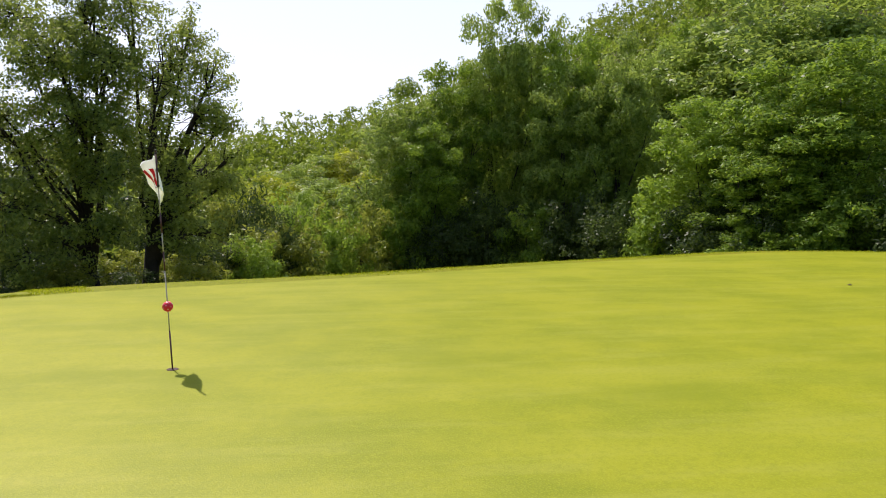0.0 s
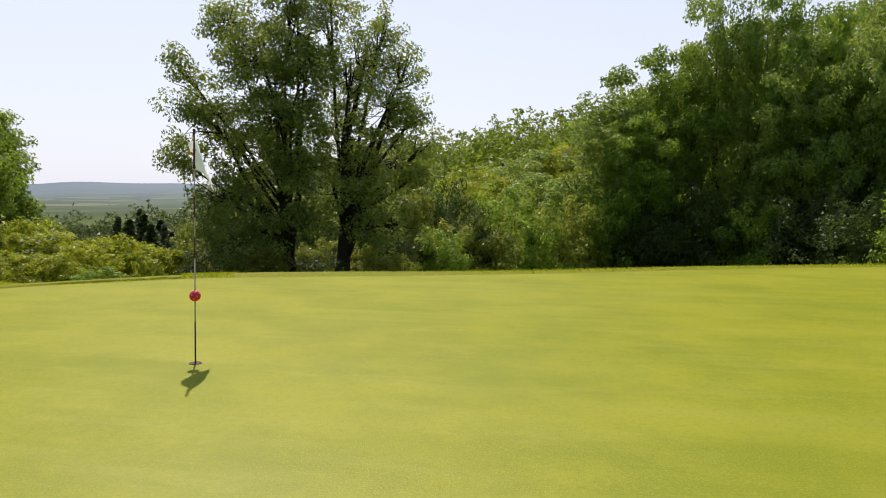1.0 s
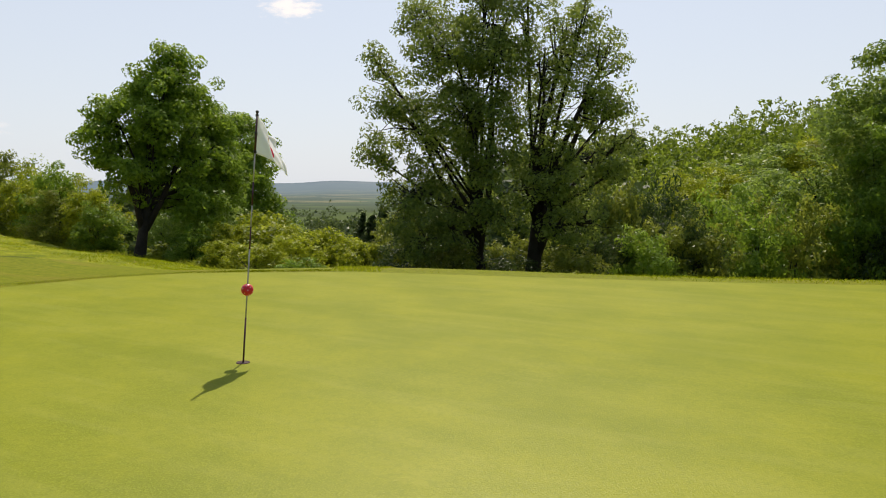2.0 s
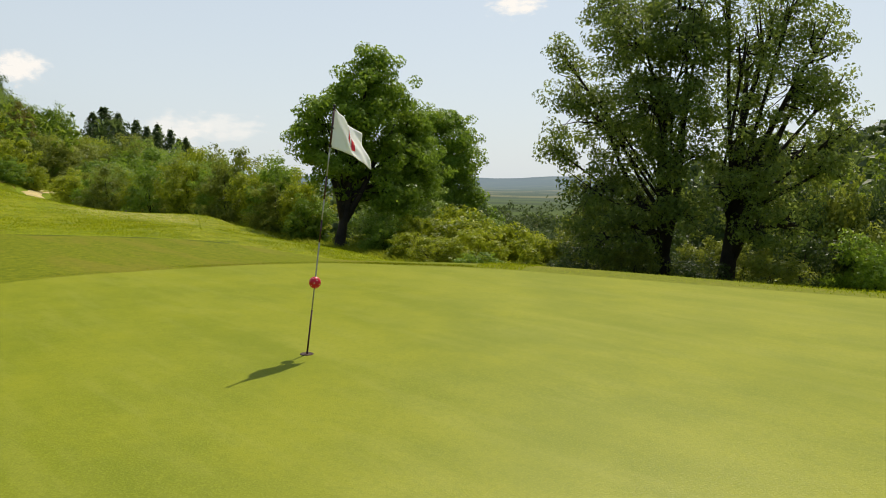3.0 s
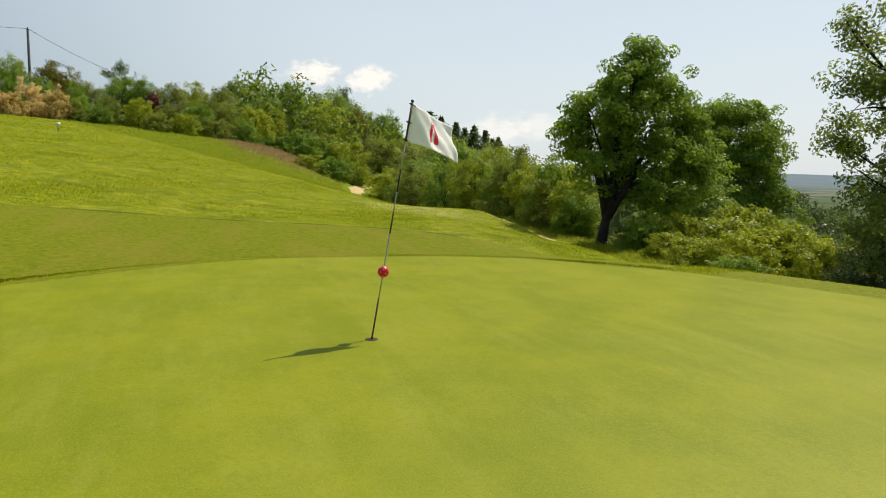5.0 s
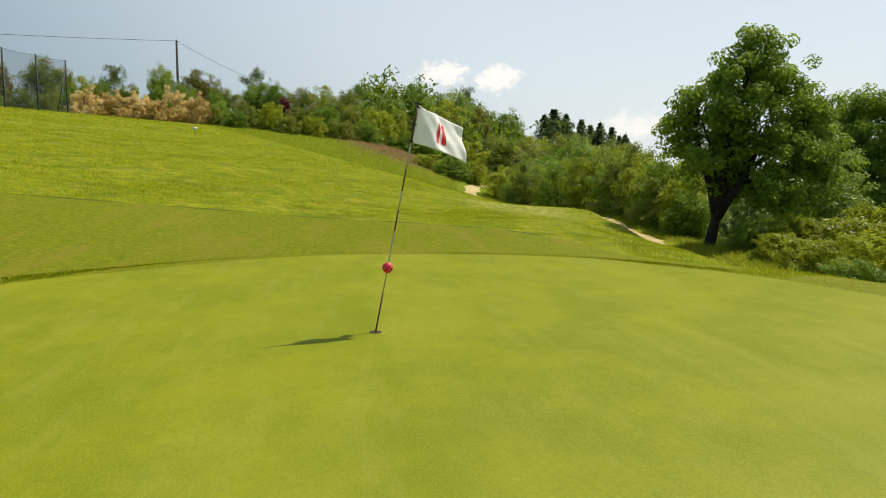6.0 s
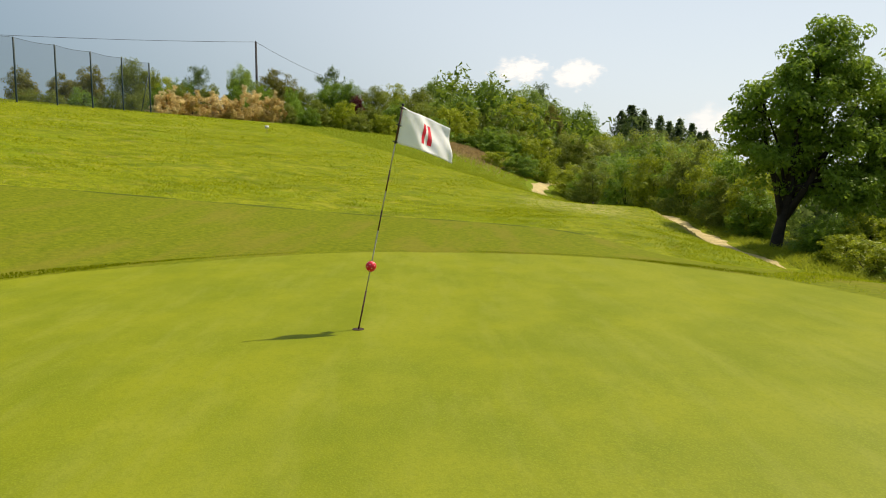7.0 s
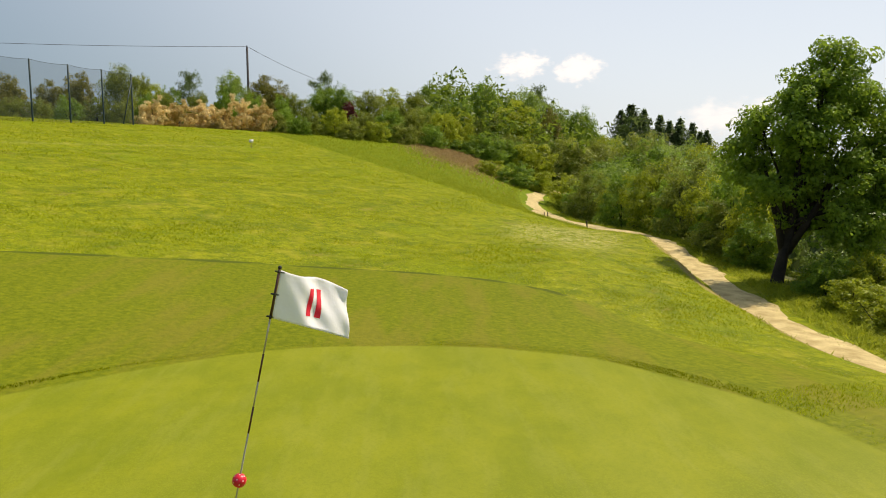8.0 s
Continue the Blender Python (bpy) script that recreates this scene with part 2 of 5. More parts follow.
def mesh_from(name, verts, quads):
    """A mesh from arrays of vertices (n, 3) and faces of equal size (m, k)."""
    me = bpy.data.meshes.new(name)
    verts, quads = np.asarray(verts, np.float32), np.asarray(quads, np.int32)
    k = quads.shape[1]
    me.vertices.add(len(verts))
    me.vertices.foreach_set("co", verts.ravel())
    me.loops.add(quads.size)
    me.loops.foreach_set("vertex_index", quads.ravel())
    me.polygons.add(len(quads))
    me.polygons.foreach_set("loop_start", np.arange(0, quads.size, k, dtype=np.int32))
    me.update(calc_edges=True)
    return me


def tube(bm, points, radii, sides=8, cap=True):
    """A tapered, bent tube through the points."""
    rings = []
    for i, p in enumerate(points):
        p = Vector(p)
        a = Vector(points[max(i - 1, 0)])
        b = Vector(points[min(i + 1, len(points) - 1)])
        d = (b - a).normalized()
        u = d.cross(Vector((0.3, 0.9, 0.1)) if abs(d.z) > 0.7 else Vector((0, 0, 1))).normalized()
        v = d.cross(u)
        rings.append([bm.verts.new(p + (u * math.cos(k * math.tau / sides) + v * math.sin(k * math.tau / sides)) * radii[i]) for k in range(sides)])
    for r, s in zip(rings, rings[1:]):
        for k in range(sides):
            bm.faces.new((r[k], r[(k + 1) % sides], s[(k + 1) % sides], s[k]))
    if cap:
        bm.faces.new(rings[0][::-1])
        bm.faces.new(rings[-1])


def leaf_mesh(name, centres, sizes, rng, lift=0.35, slim=0.55, out=None, plain=True):
    """Folded, pointed leaves at the centres, turned at random with the upper face mostly up."""
    n = len(centres)
    nor = rng.normal(size=(n, 3)) * (0.55 if out is not None else 1.0) + np.array([0, 0, lift * (1.2 if out is not None else 3)])
    if out is not None:
        nor = nor + out * 0.9
    nor /= np.linalg.norm(nor, axis=1, keepdims=True)
    t = rng.normal(size=(n, 3))
    t -= (t * nor).sum(1, keepdims=True) * nor
    t /= np.linalg.norm(t, axis=1, keepdims=True)
    b = np.cross(nor, t)
    s = np.asarray(sizes).reshape(-1, 1)
    if plain:
        root, tip = centres - t * s * 0.45, centres + t * s * 0.6 - nor * s * 0.12
        verts = np.stack([root - b * s * slim * 0.5, tip, root + b * s * slim * 0.5], 1).reshape(-1, 3)
        return mesh_from(name, verts, np.arange(3 * n).reshape(-1, 3))
    base, tip = centres - t * s * 0.5, centres + t * s * 0.55 - nor * s * 0.12
    left, right = centres + b * s * slim * 0.5 + nor * s * 0.10, centres - b * s * slim * 0.5 + nor * s * 0.10
    verts = np.stack([base, right, tip, left], 1).reshape(-1, 3)
    return mesh_from(name, verts, np.arange(4 * n).reshape(-1, 4))


def crown_points(lobes, clusters, per, spread, rng, shell=0.4, gap=0.0, form=0.35):
    """Leaf places: twigs spread through rounded lobes, thick towards their outsides, leaves round each twig."""
    lobes = np.asarray(lobes, float)
    vol = np.prod(lobes[:, 3:6], axis=1) ** 0.62
    pick = rng.choice(len(lobes), clusters, p=vol / vol.sum())
    d = rng.normal(size=(clusters, 3))
    d /= np.linalg.norm(d, axis=1, keepdims=True)
    lump = 1 + 0.22 * np.sin(d[:, :1] * 5 + pick[:, None] * 1.7) * np.cos(d[:, 1:2] * 4 + pick[:, None]) + 0.12 * np.sin(d[:, 2:] * 9 + pick[:, None] * 2.3)
    r = rng.random((clusters, 1)) ** shell * lump * (1 + 0.10 * rng.normal(size=(clusters, 1)))
    hearts = lobes[pick, :3]
    twig = hearts + d * r * lobes[pick, 3:6]
    if gap:
        f = np.sin(twig[:, 0] * 2.1 + 1.3 * np.sin(twig[:, 2] * 1.7)) * np.sin(twig[:, 1] * 1.9 + 2.0) * np.sin(twig[:, 2] * 2.6 + twig[:, 0])
        keep = f > -gap * rng.random(len(twig)) * 2 + -0.25 * (1 - gap)
        twig, d, hearts = twig[keep], d[keep], hearts[keep]
    k = len(twig)
    off = rng.normal(size=(k * per, 3))
    off *= np.minimum(1, 1.5 / (np.linalg.norm(off, axis=1, keepdims=True) + 1e-9)) * np.array([1, 1, 0.75])
    pts = np.repeat(twig, per, 0) + off * spread
    return pts, np.repeat(d, per, 0) * form + off * (1.1 - 0.8 * form), twig, hearts


def auto_lobes(height, radius, low, count, rng, tip=0.75, skirt=6):
    """Rounded boughs bulging out of a crown from the height low upwards, narrower at the top."""
    out = []
    mid, half = (height + low) / 2, (height - low) / 2
    for f in (-0.55, -0.1, 0.32):
        wide = math.sqrt(max(0.12, 1 - (abs(f + 0.15)) ** 2.4 * tip))
        rr = radius * wide * 0.52
        out.append((0.05 * radius, -0.04 * radius, mid + f * half, rr, rr, half * 0.34))
    for k in range(count * 2):
        f = (k + 0.5) / (count * 2) * 2 - 1
        wide = math.sqrt(max(0.10, 1 - (abs(f + 0.15)) ** 2.4 * tip))
        a = k * 2.4 + rng.random() * 0.9
        off = radius * wide * (0.42 + 0.30 * rng.random())
        rr = radius * (0.14 + wide * (0.16 + 0.14 * rng.random()))
        rz = min(rr * (0.75 + 0.3 * rng.random()), half * 0.5)
        out.append((off * math.cos(a), off * math.sin(a), min(max(mid + f * half * 0.9 + rng.normal() * half * 0.06, low + rz * 0.8), height - rz * 0.7), rr, rr, rz))
    for k in range(skirt):
        a = k * math.tau / skirt + 0.5 * rng.random()
        rr = radius * (0.30 + 0.12 * rng.random())
        out.append((radius * 0.62 * math.cos(a), radius * 0.62 * math.sin(a), low + rr * 0.6, rr, rr, min(rr, height * 0.22)))
    return out


def grow(name, label, category, height, radius, low, seed, leaf, clusters, per, spread, material, trunk=0.15, lobes=None,
         lobe_count=9, gap=0.0, limbs=6, shell=0.4, lean=(0.0, 0.0), stems=(), points=None, split_limbs=False, bark="bark", group="", slim=0.55, form=0.35):
    """A tree or shrub standing at its own origin: trunk, limbs up into each lobe, and a crown of single leaves."""
    rng = np.random.default_rng(seed)
    root = tagged(new(name), label, category, group)
    lobes = lobes or auto_lobes(height, radius, low, lobe_count, rng)
    fork = max(low * 0.9, height * 0.18)
    bm = bmesh.new()
    top = height * 0.7
    pts = [(0, 0, -0.5), (0, 0, 0.02), (lean[0] * 0.2 + 0.03, lean[1] * 0.2, fork * 0.5), (lean[0] * 0.5, lean[1] * 0.5 + 0.04, fork),
           (lean[0] * 0.8, lean[1] * 0.8, (fork + top) / 2), (lean[0], lean[1], top)]
    tube(bm, pts, [trunk * 1.5, trunk * 1.25, trunk, trunk * 0.85, trunk * 0.5, trunk * 0.1], 10)
    order = sorted(lobes, key=lambda q: -q[3])[:limbs]
    for rank, q in enumerate(order):
        thick = trunk * (1.0 if rank < 5 else 0.6)
        f = 0.35 + 0.5 * rng.random()
        z0 = fork + (min(q[2], top) - fork) * 0.25 * f
        a = Vector((lean[0] * z0 / top, lean[1] * z0 / top, max(z0, fork * 0.7)))
        b = Vector(q[:3])
        m1 = a.lerp(b, 0.45) + Vector(rng.normal(size=3) * 0.12 * radius * 0.5)
        limb_bm = bmesh.new() if split_limbs else bm
        tube(limb_bm, [a, m1, b, b + (b - a) * 0.1 + Vector((0, 0, q[5] * 0.2))], [thick * 0.55, thick * 0.38, thick * 0.22, thick * 0.06], 6)
        for _ in range(4 if split_limbs else 2):
            e = b + Vector(rng.normal(size=3).clip(-1.2, 1.2)) * q[3] * 0.42
            tube(limb_bm, [m1.lerp(b, 0.5 + 0.5 * rng.random()), (m1 + e) / 2 + (b - m1) * 0.35, e], [trunk * 0.2, trunk * 0.12, trunk * 0.03], 5)
        if split_limbs:
            part("limb", limb_bm, MAT[bark], root)
    for x, y, tx, ty, tz in stems:
        a, b = Vector((x + lean[0] * 0.3, y + lean[1] * 0.3, fork * 0.6)), Vector((tx, ty, tz))
        tube(bm, [a, a.lerp(b, 0.3) + Vector((0.08, -0.05, 0)), a.lerp(b, 0.65) + Vector((-0.1, 0.06, 0)), b], [trunk * 0.8, trunk * 0.6, trunk * 0.42, trunk * 0.1], 8)
    part("trunk", bm, MAT[bark], root)
    if points:
        centres, face = points
    else:
        centres, face, twig, hearts = crown_points(lobes, clusters, per, spread, rng, shell, gap, form)
        if split_limbs:
            bm = bmesh.new()
            for k in range(0, len(twig), 2):
                a, b = Vector(hearts[k]), Vector(twig[k])
                bend = Vector(rng.normal(size=3)) * 0.12
                tube(bm, [a.lerp(b, 0.15), a.lerp(b, 0.6) + bend - Vector((0, 0, 0.08)), b], [0.016, 0.011, 0.004], 4, False)
            tagged(part("branchwork", bm, MAT[bark], root), kind="stuff")
    keep = centres[:, 2] > 0.02
    centres, face = centres[keep], face[keep]
    me = leaf_mesh("crown", centres, leaf * (0.6 + 0.7 * rng.random(len(centres))), rng, slim=slim, out=face, plain=not split_limbs)
    dress("crown", me, MAT[material], root, smooth=False)
    return root


# ---- lie of the land ----
def soft(x, w):
    return w * np.logaddexp(0, np.asarray(x, float) / w)


TRACK = [(7.0, 11.4), (2.0, 11.6), (-3.3, 13.6), (-7.4, 15.7), (-11.6, 18.5), (-16.2, 21.7), (-21.0, 24.4), (-25.6, 26.3),
         (-31.0, 27.9), (-37.0, 29.9), (-41.2, 31.3), (-46.2, 34.2), (-51.6, 38.7), (-56.0, 43.0), (-60.0, 48.0)]


def smooth_line(points, steps=8):
    pts = [Vector(p) for p in points]
    out = []
    for i in range(len(pts) - 1):
        a, b, c, d = pts[max(i - 1, 0)], pts[i], pts[i + 1], pts[min(i + 2, len(pts) - 1)]
        for k in range(steps):
            t = k / steps
            out.append(0.5 * (2 * b + (c - a) * t + (2 * a - 5 * b + 4 * c - d) * t * t + (3 * b - a - 3 * c + d) * t ** 3))
    return out + [pts[-1]]


LINE = np.array([tuple(p) for p in smooth_line(TRACK)])


def along_track(x, y):
    """Distance from the track's middle, positive on the valley side, and how far along it lies."""
    p = np.stack([np.ravel(x), np.ravel(y)], 1)
    best = np.full(len(p), 1e9)
    side = np.zeros(len(p))
    for a, b in zip(LINE, LINE[1:]):
        d = b - a
        f = np.clip(((p - a) @ d) / (d @ d), 0, 1)
        off = p - a - f[:, None] * d
        dist = np.hypot(off[:, 0], off[:, 1])
        s = d[0] * off[:, 1] - d[1] * off[:, 0]
        near = dist < best
        best = np.where(near, dist, best)
        side = np.where(near, -np.sign(s), side)
    return (best * side).reshape(np.shape(x))


def beyond_plateau(x, y):
    """Distance outside the level ground that carries the green."""
    ax, ay, bx, by = -0.3, 0.9, 14.0, -1.2
    f = np.clip(((x - ax) * (bx - ax) + (y - ay) * (by - ay)) / ((bx - ax) ** 2 + (by - ay) ** 2), 0, 1)
    th = np.arctan2(y - ay, -(x - ax))
    return np.hypot(x - ax - f * (bx - ax), y - ay - f * (by - ay)) - 5.68 - 0.5 * f - 0.12 * np.sin(th * 5)


def beyond_green(x, y):
    """Distance outside the putting green's long rounded outline."""
    deg = np.degrees(np.arctan2(y - 0.9, -(x + 0.3)))
    inset = np.interp(deg, [-180, -60, -25, 0, 25, 45, 60, 75, 100, 130, 180], [0, 0.2, 0.5, 0.52, 0.4, 0.0, -0.1, 0.25, 0.4, 0.3, 0])
    return beyond_plateau(x, y) + inset


def collar(x, y):
    """Distance inside the outer edge of the closely mown apron."""
    deg = np.degrees(np.arctan2(y - 0.9, -(x + 0.3)))
    reach = 8.3 + 4.4 / (1 + np.exp((deg - 50) / 8)) + 0.04 * np.clip(-deg, 0, 60) - 1.8 / (1 + np.exp((110 - deg) / 10))
    return reach - np.hypot(x + 0.3, y - 0.9)


def bare_land(x, y):
    x, y = np.asarray(x, float), np.asarray(y, float)
    s = -0.95 * x - 0.8 * y
    w = y - 0.1 * x - 0.5 * np.sqrt(x * x + 4)
    e = beyond_plateau(x, y)
    hill = 0.135 * soft(s - 7.5, 2) - 0.115 * soft(s - 53, 2.5)
    valley = -0.165 * soft(w - 8.3, 1.2) - 0.25 * soft(w - 24, 3)
    valley = -32 + soft(valley + 32, 5)
    bank = -9 + soft(9 - 0.19 * soft(e - 0.72, 0.45), 1.0)
    turn = 1 / (1 + np.exp(-(x + 5.5) / 1.3)) / (1 + np.exp(-(y + x * 0.6 + 1) / 2.0))
    z = hill + valley * (1 - turn) + bank * turn
    z = z - 0.7 * np.exp(-(((x + 42) / 11) ** 2 + ((y - 32) / 11) ** 2))
    # a low knoll above the bend of the track, a dip before it, and the lip of the bank
    s2, p2 = -0.9 * (x + 21.0) + 0.44 * (y - 22.6), 0.44 * (x + 21.0) + 0.9 * (y - 22.6)
    z = z + 0.28 * np.exp(-((s2 / 4.6) ** 2) - (p2 / 3.2) ** 2)
    z = z - 0.26 * np.exp(-(((x + 36) / 5) ** 2 + ((y - 28) / 5) ** 2)) - 0.13 * np.exp(-(((x + 10.5) / 4) ** 2 + ((y - 16.3) / 2.5) ** 2))
    s3, p3 = 0.86 * (x + 5.9) - 0.5 * (y - 13.0), -0.5 * (x + 5.9) - 0.86 * (y - 13.0)
    z = z + 0.04 * np.exp(-((s3 / 3.8) ** 2) - (p3 / 1.3) ** 2)
    s4, p4 = -0.83 * (x + 18.6) + 0.56 * (y - 21.6), 0.56 * (x + 18.6) + 0.83 * (y - 21.6)
    z = z + 0.34 * np.exp(-((s4 / 3.4) ** 2) - (p4 / 2.6) ** 2) - 0.15 * np.exp(-(((x + 9.2) / 3.0) ** 2 + ((y - 14.4) / 2.2) ** 2))
    z = z + 0.14 * np.exp(-(((x + 14.2) / 2.2) ** 2 + ((y - 18.4) / 2.0) ** 2))
    r = np.hypot(x, y)
    z = z + 15 * np.exp(-(((x + 120) / 62) ** 2 + ((y - 118) / 55) ** 2))
    ridge = 52 * np.exp(-(((x - 145) / 80) ** 2 + ((y - 95) / 110) ** 2)) + 9 * np.exp(-(((x - 15) / 50) ** 2 + ((y - 150) / 50) ** 2)) + 2.9 * np.exp(-(((x - 44) / 24) ** 2 + ((y - 112) / 32) ** 2))
    z = z + soft(ridge - 2.0, 0.5) * np.clip((r - 30) / 20, 0, 1)
    far = np.clip((r - 1200) / 3000, 0, 1)
    z = z + far * far * (3 - 2 * far) * (46 + 6 * np.sin(np.arctan2(x, y) * 23) + 4 * np.sin(np.arctan2(x, y) * 51 + 1))
    z = z + np.clip((r - 350) / 600, 0, 1) * 7 * np.sin(x / 330 + 1) * np.sin(y / 290)
    return z


def land(x, y):
    z = bare_land(x, y)
    d = along_track(x, y)
    bed = np.interp(x, [-41, -37, -31, -25.6, -21, -18.6, -16, -11], [-0.75, -1.15, -1.05, -0.95, -0.92, -1.17, -1.43, -1.5])
    low = np.where(np.asarray(x) > -18, np.minimum(z, bed), np.where(np.asarray(x) > -41, bed, z - 0.03))
    f = np.where(d < 0, 1 / (1 + np.exp((-d - 1.05) / np.where(np.asarray(x) < -20, 0.34, 0.16))), 1 / (1 + np.exp((d - 1.8) / 0.4)))
    f = np.where(np.abs(d) > 8, 0, f)
    return z * (1 - f) + low * f


def height_at(x, y):
    return float(land(np.array([x]), np.array([y]))[0])


def shoulder(x, y):
    """How worn the turf is on the knoll above the bend of the track."""
    return np.exp(-((x + 19.2) / 4.6) ** 2 - ((y - 17.2 + 0.45 * (x + 19.2)) / 3.2) ** 2) * 0.95


def build_ground():
    def axis(lo, hi, fine, far):
        inner = np.arange(lo, hi + 1e-6, fine)
        grow_ = fine * np.cumsum(1.09 ** np.arange(1, 140))
        up = hi + grow_
        dn = lo - grow_
        up, dn = up[up < far], dn[dn > -far]
        return np.concatenate([[-far], dn[::-1], inner, up, [far]])

    xs, ys = axis(-46, 19, 0.18, 4700), axis(-9, 34, 0.18, 4700)
    gx, gy = np.meshgrid(xs, ys, indexing="ij")
    z = land(gx, gy)
    z = z + 0.012 * np.sin(gx * 0.9 + gy * 0.4) * np.sin(gy * 0.7) * (np.hypot(gx, gy) > 1.0) * (np.hypot(gx, gy) < 40)
    z = z + 0.003 / (1 + np.exp(-(beyond_green(gx, gy) - 0.1) / 0.08)) * (np.hypot(gx, gy) < 60)
    nx, ny = gx.shape
    idx = np.arange(nx * ny).reshape(nx, ny)
    quads = np.stack([idx[:-1, :-1], idx[1:, :-1], idx[1:, 1:], idx[:-1, 1:]], -1).reshape(-1, 4)
    me = mesh_from("ground", np.stack([gx, gy, z], -1).reshape(-1, 3), quads)
    x, y = gx.ravel(), gy.ravel()
    inside = -beyond_green(x, y)
    da = collar(x, y)
    d = along_track(x, y)
    w = y - 0.1 * x - 0.5 * np.sqrt(x * x + 4)
    u = (-0.95 * x - 0.8 * y)
    masks = {"green": inside, "apron": np.where(x > 0, 2.0, da), "line": np.exp(-((da + 0.05) / 0.14) ** 2) * (x < -7.5) * (0.8 + 0.25 * np.sin(x * 3.1 + y * 1.7)),
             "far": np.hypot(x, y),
             "tall": 1 / (1 + np.exp((22.1 + 0.1875 * (x + 35.8) - y) / 0.35)) * (x < -26),
             "dry": np.exp(-((x + 67) / 13) ** 2 - (((y - 37.2) + 0.35 * (x + 67)) / 3.6) ** 2) * 1.25 + np.exp(-((d + 1.3) / 0.42) ** 2) * (x > -19) * (x < 1),
             "bare": shoulder(x, y) + 0.45 * np.exp(-((x + 42.5 + 0.92 * (y - 5)) / 0.7) ** 2) * (y > -6) * (y < 14),
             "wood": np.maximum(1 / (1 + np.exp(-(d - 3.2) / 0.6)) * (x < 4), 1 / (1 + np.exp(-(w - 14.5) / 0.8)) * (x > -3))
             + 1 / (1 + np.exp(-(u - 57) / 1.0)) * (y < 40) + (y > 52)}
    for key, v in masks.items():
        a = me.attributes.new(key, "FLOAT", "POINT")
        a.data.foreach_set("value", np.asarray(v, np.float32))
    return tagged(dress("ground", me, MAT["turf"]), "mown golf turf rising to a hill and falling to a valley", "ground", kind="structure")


build_ground()

# ---- sandy track behind the green ----
MAT["sand"] = surface("sand", (0.33, 0.245, 0.085), (0.62, 0.50, 0.225), 2.2, 0.95, bump=0.5, bump_scale=30)


def build_track():
    rng = np.random.default_rng(5)
    cols, verts = 9, []
    for i, p in enumerate(LINE):
        d = LINE[min(i + 1, len(LINE) - 1)] - LINE[max(i - 1, 0)]
        d = d / np.hypot(*d)
        nrm = np.array([-d[1], d[0]])
        half = 0.74 + 0.10 * math.sin(i * 0.7) + 0.06 * rng.normal() + 0.16 / (1 + math.exp((p[0] + 24) / 2.0)) - 0.25 / (1 + math.exp((p[0] + 41) / 1.5))
        for k in range(cols):
            o = (k / (cols - 1) * 2 - 1) * half
            q = p + nrm * o
            rut = -0.03 * math.exp(-((abs(o) - 0.5) / 0.16) ** 2)
            verts.append((q[0], q[1], height_at(*q) + 0.05 * (1 - (o / half) ** 4) + 0.004 + rut))
    idx = np.arange(len(LINE) * cols).reshape(-1, cols)
    quads = np.stack([idx[:-1, :-1], idx[1:, :-1], idx[1:, 1:], idx[:-1, 1:]], -1).reshape(-1, 4)
    tagged(dress("path", mesh_from("path", verts, quads[:, ::-1]), MAT["sand"]), "pale sandy cart track worn with two ruts", "path", kind="structure")


build_track()

# ---- longer grass: apron, rough and verges ----
def blade_material(name, dark, light, dry, through_blade):
    """Mown grass: tufts from dark to light, drifting in patches a stride or two across, with dry worn spots."""
    m, n, l, out = nodes(name)
    c = place_coords(n, l)
    g = n.new("ShaderNodeNewGeometry")
    tuft = noise_tex(n, l, c, 3.2, 4.0, 0.7)
    drifts = noise_tex(n, l, place_coords(n, l, scale=(0.5, 1.0, 0.6), rz=radians(128)), 0.85, 5.0, 0.7)
    worn = noise_tex(n, l, place_coords(n, l, scale=(0.8, 1.6, 0.8), rz=radians(128)), 0.55, 6.0, 0.72)
    f = mul(n, l, mul(n, l, g.outputs["Random Per Island"], 0.42), mul(n, l, tuft, 0.6), "ADD")
    col = ramp(n, l, f, dark, light, 0.28, 0.74)
    col = blend(n, l, mul(n, l, step(n, l, drifts, 0.50, 0.64), 0.6), col, dark)
    col = blend(n, l, mul(n, l, step(n, l, worn, 0.60, 0.72), 0.6), col, dry)
    d = n.new("ShaderNodeBsdfDiffuse")
    l.new(col, d.inputs["Color"])
    t = n.new("ShaderNodeBsdfTranslucent")
    l.new(blend(n, l, 0.5, col, through_blade), t.inputs["Color"])
    mx = n.new("ShaderNodeMixShader")
    mx.inputs[0].default_value = 0.38
    l.new(d.outputs[0], mx.inputs[1])
    l.new(t.outputs[0], mx.inputs[2])
    l.new(mx.outputs[0], out.inputs[0])
    return m


MAT["blade"] = blade_material("blade", (0.132, 0.185, 0.006), (0.45, 0.475, 0.024), (0.34, 0.27, 0.07), (0.50, 0.56, 0.02))
MAT["apron_blade"] = blade_material("apron_blade", (0.112, 0.148, 0.003), (0.25, 0.27, 0.010), (0.235, 0.19, 0.03), (0.30, 0.34, 0.01))
MAT["verge"] = leaf_material("verge", (0.14, 0.195, 0.008), (0.34, 0.37, 0.03), (0.46, 0.50, 0.03), far=0.5, gloss=0.8)
MAT["straw"] = leaf_material("straw", (0.22, 0.16, 0.06), (0.52, 0.38, 0.19), (0.4, 0.28, 0.10), far=0.5, gloss=0.8)


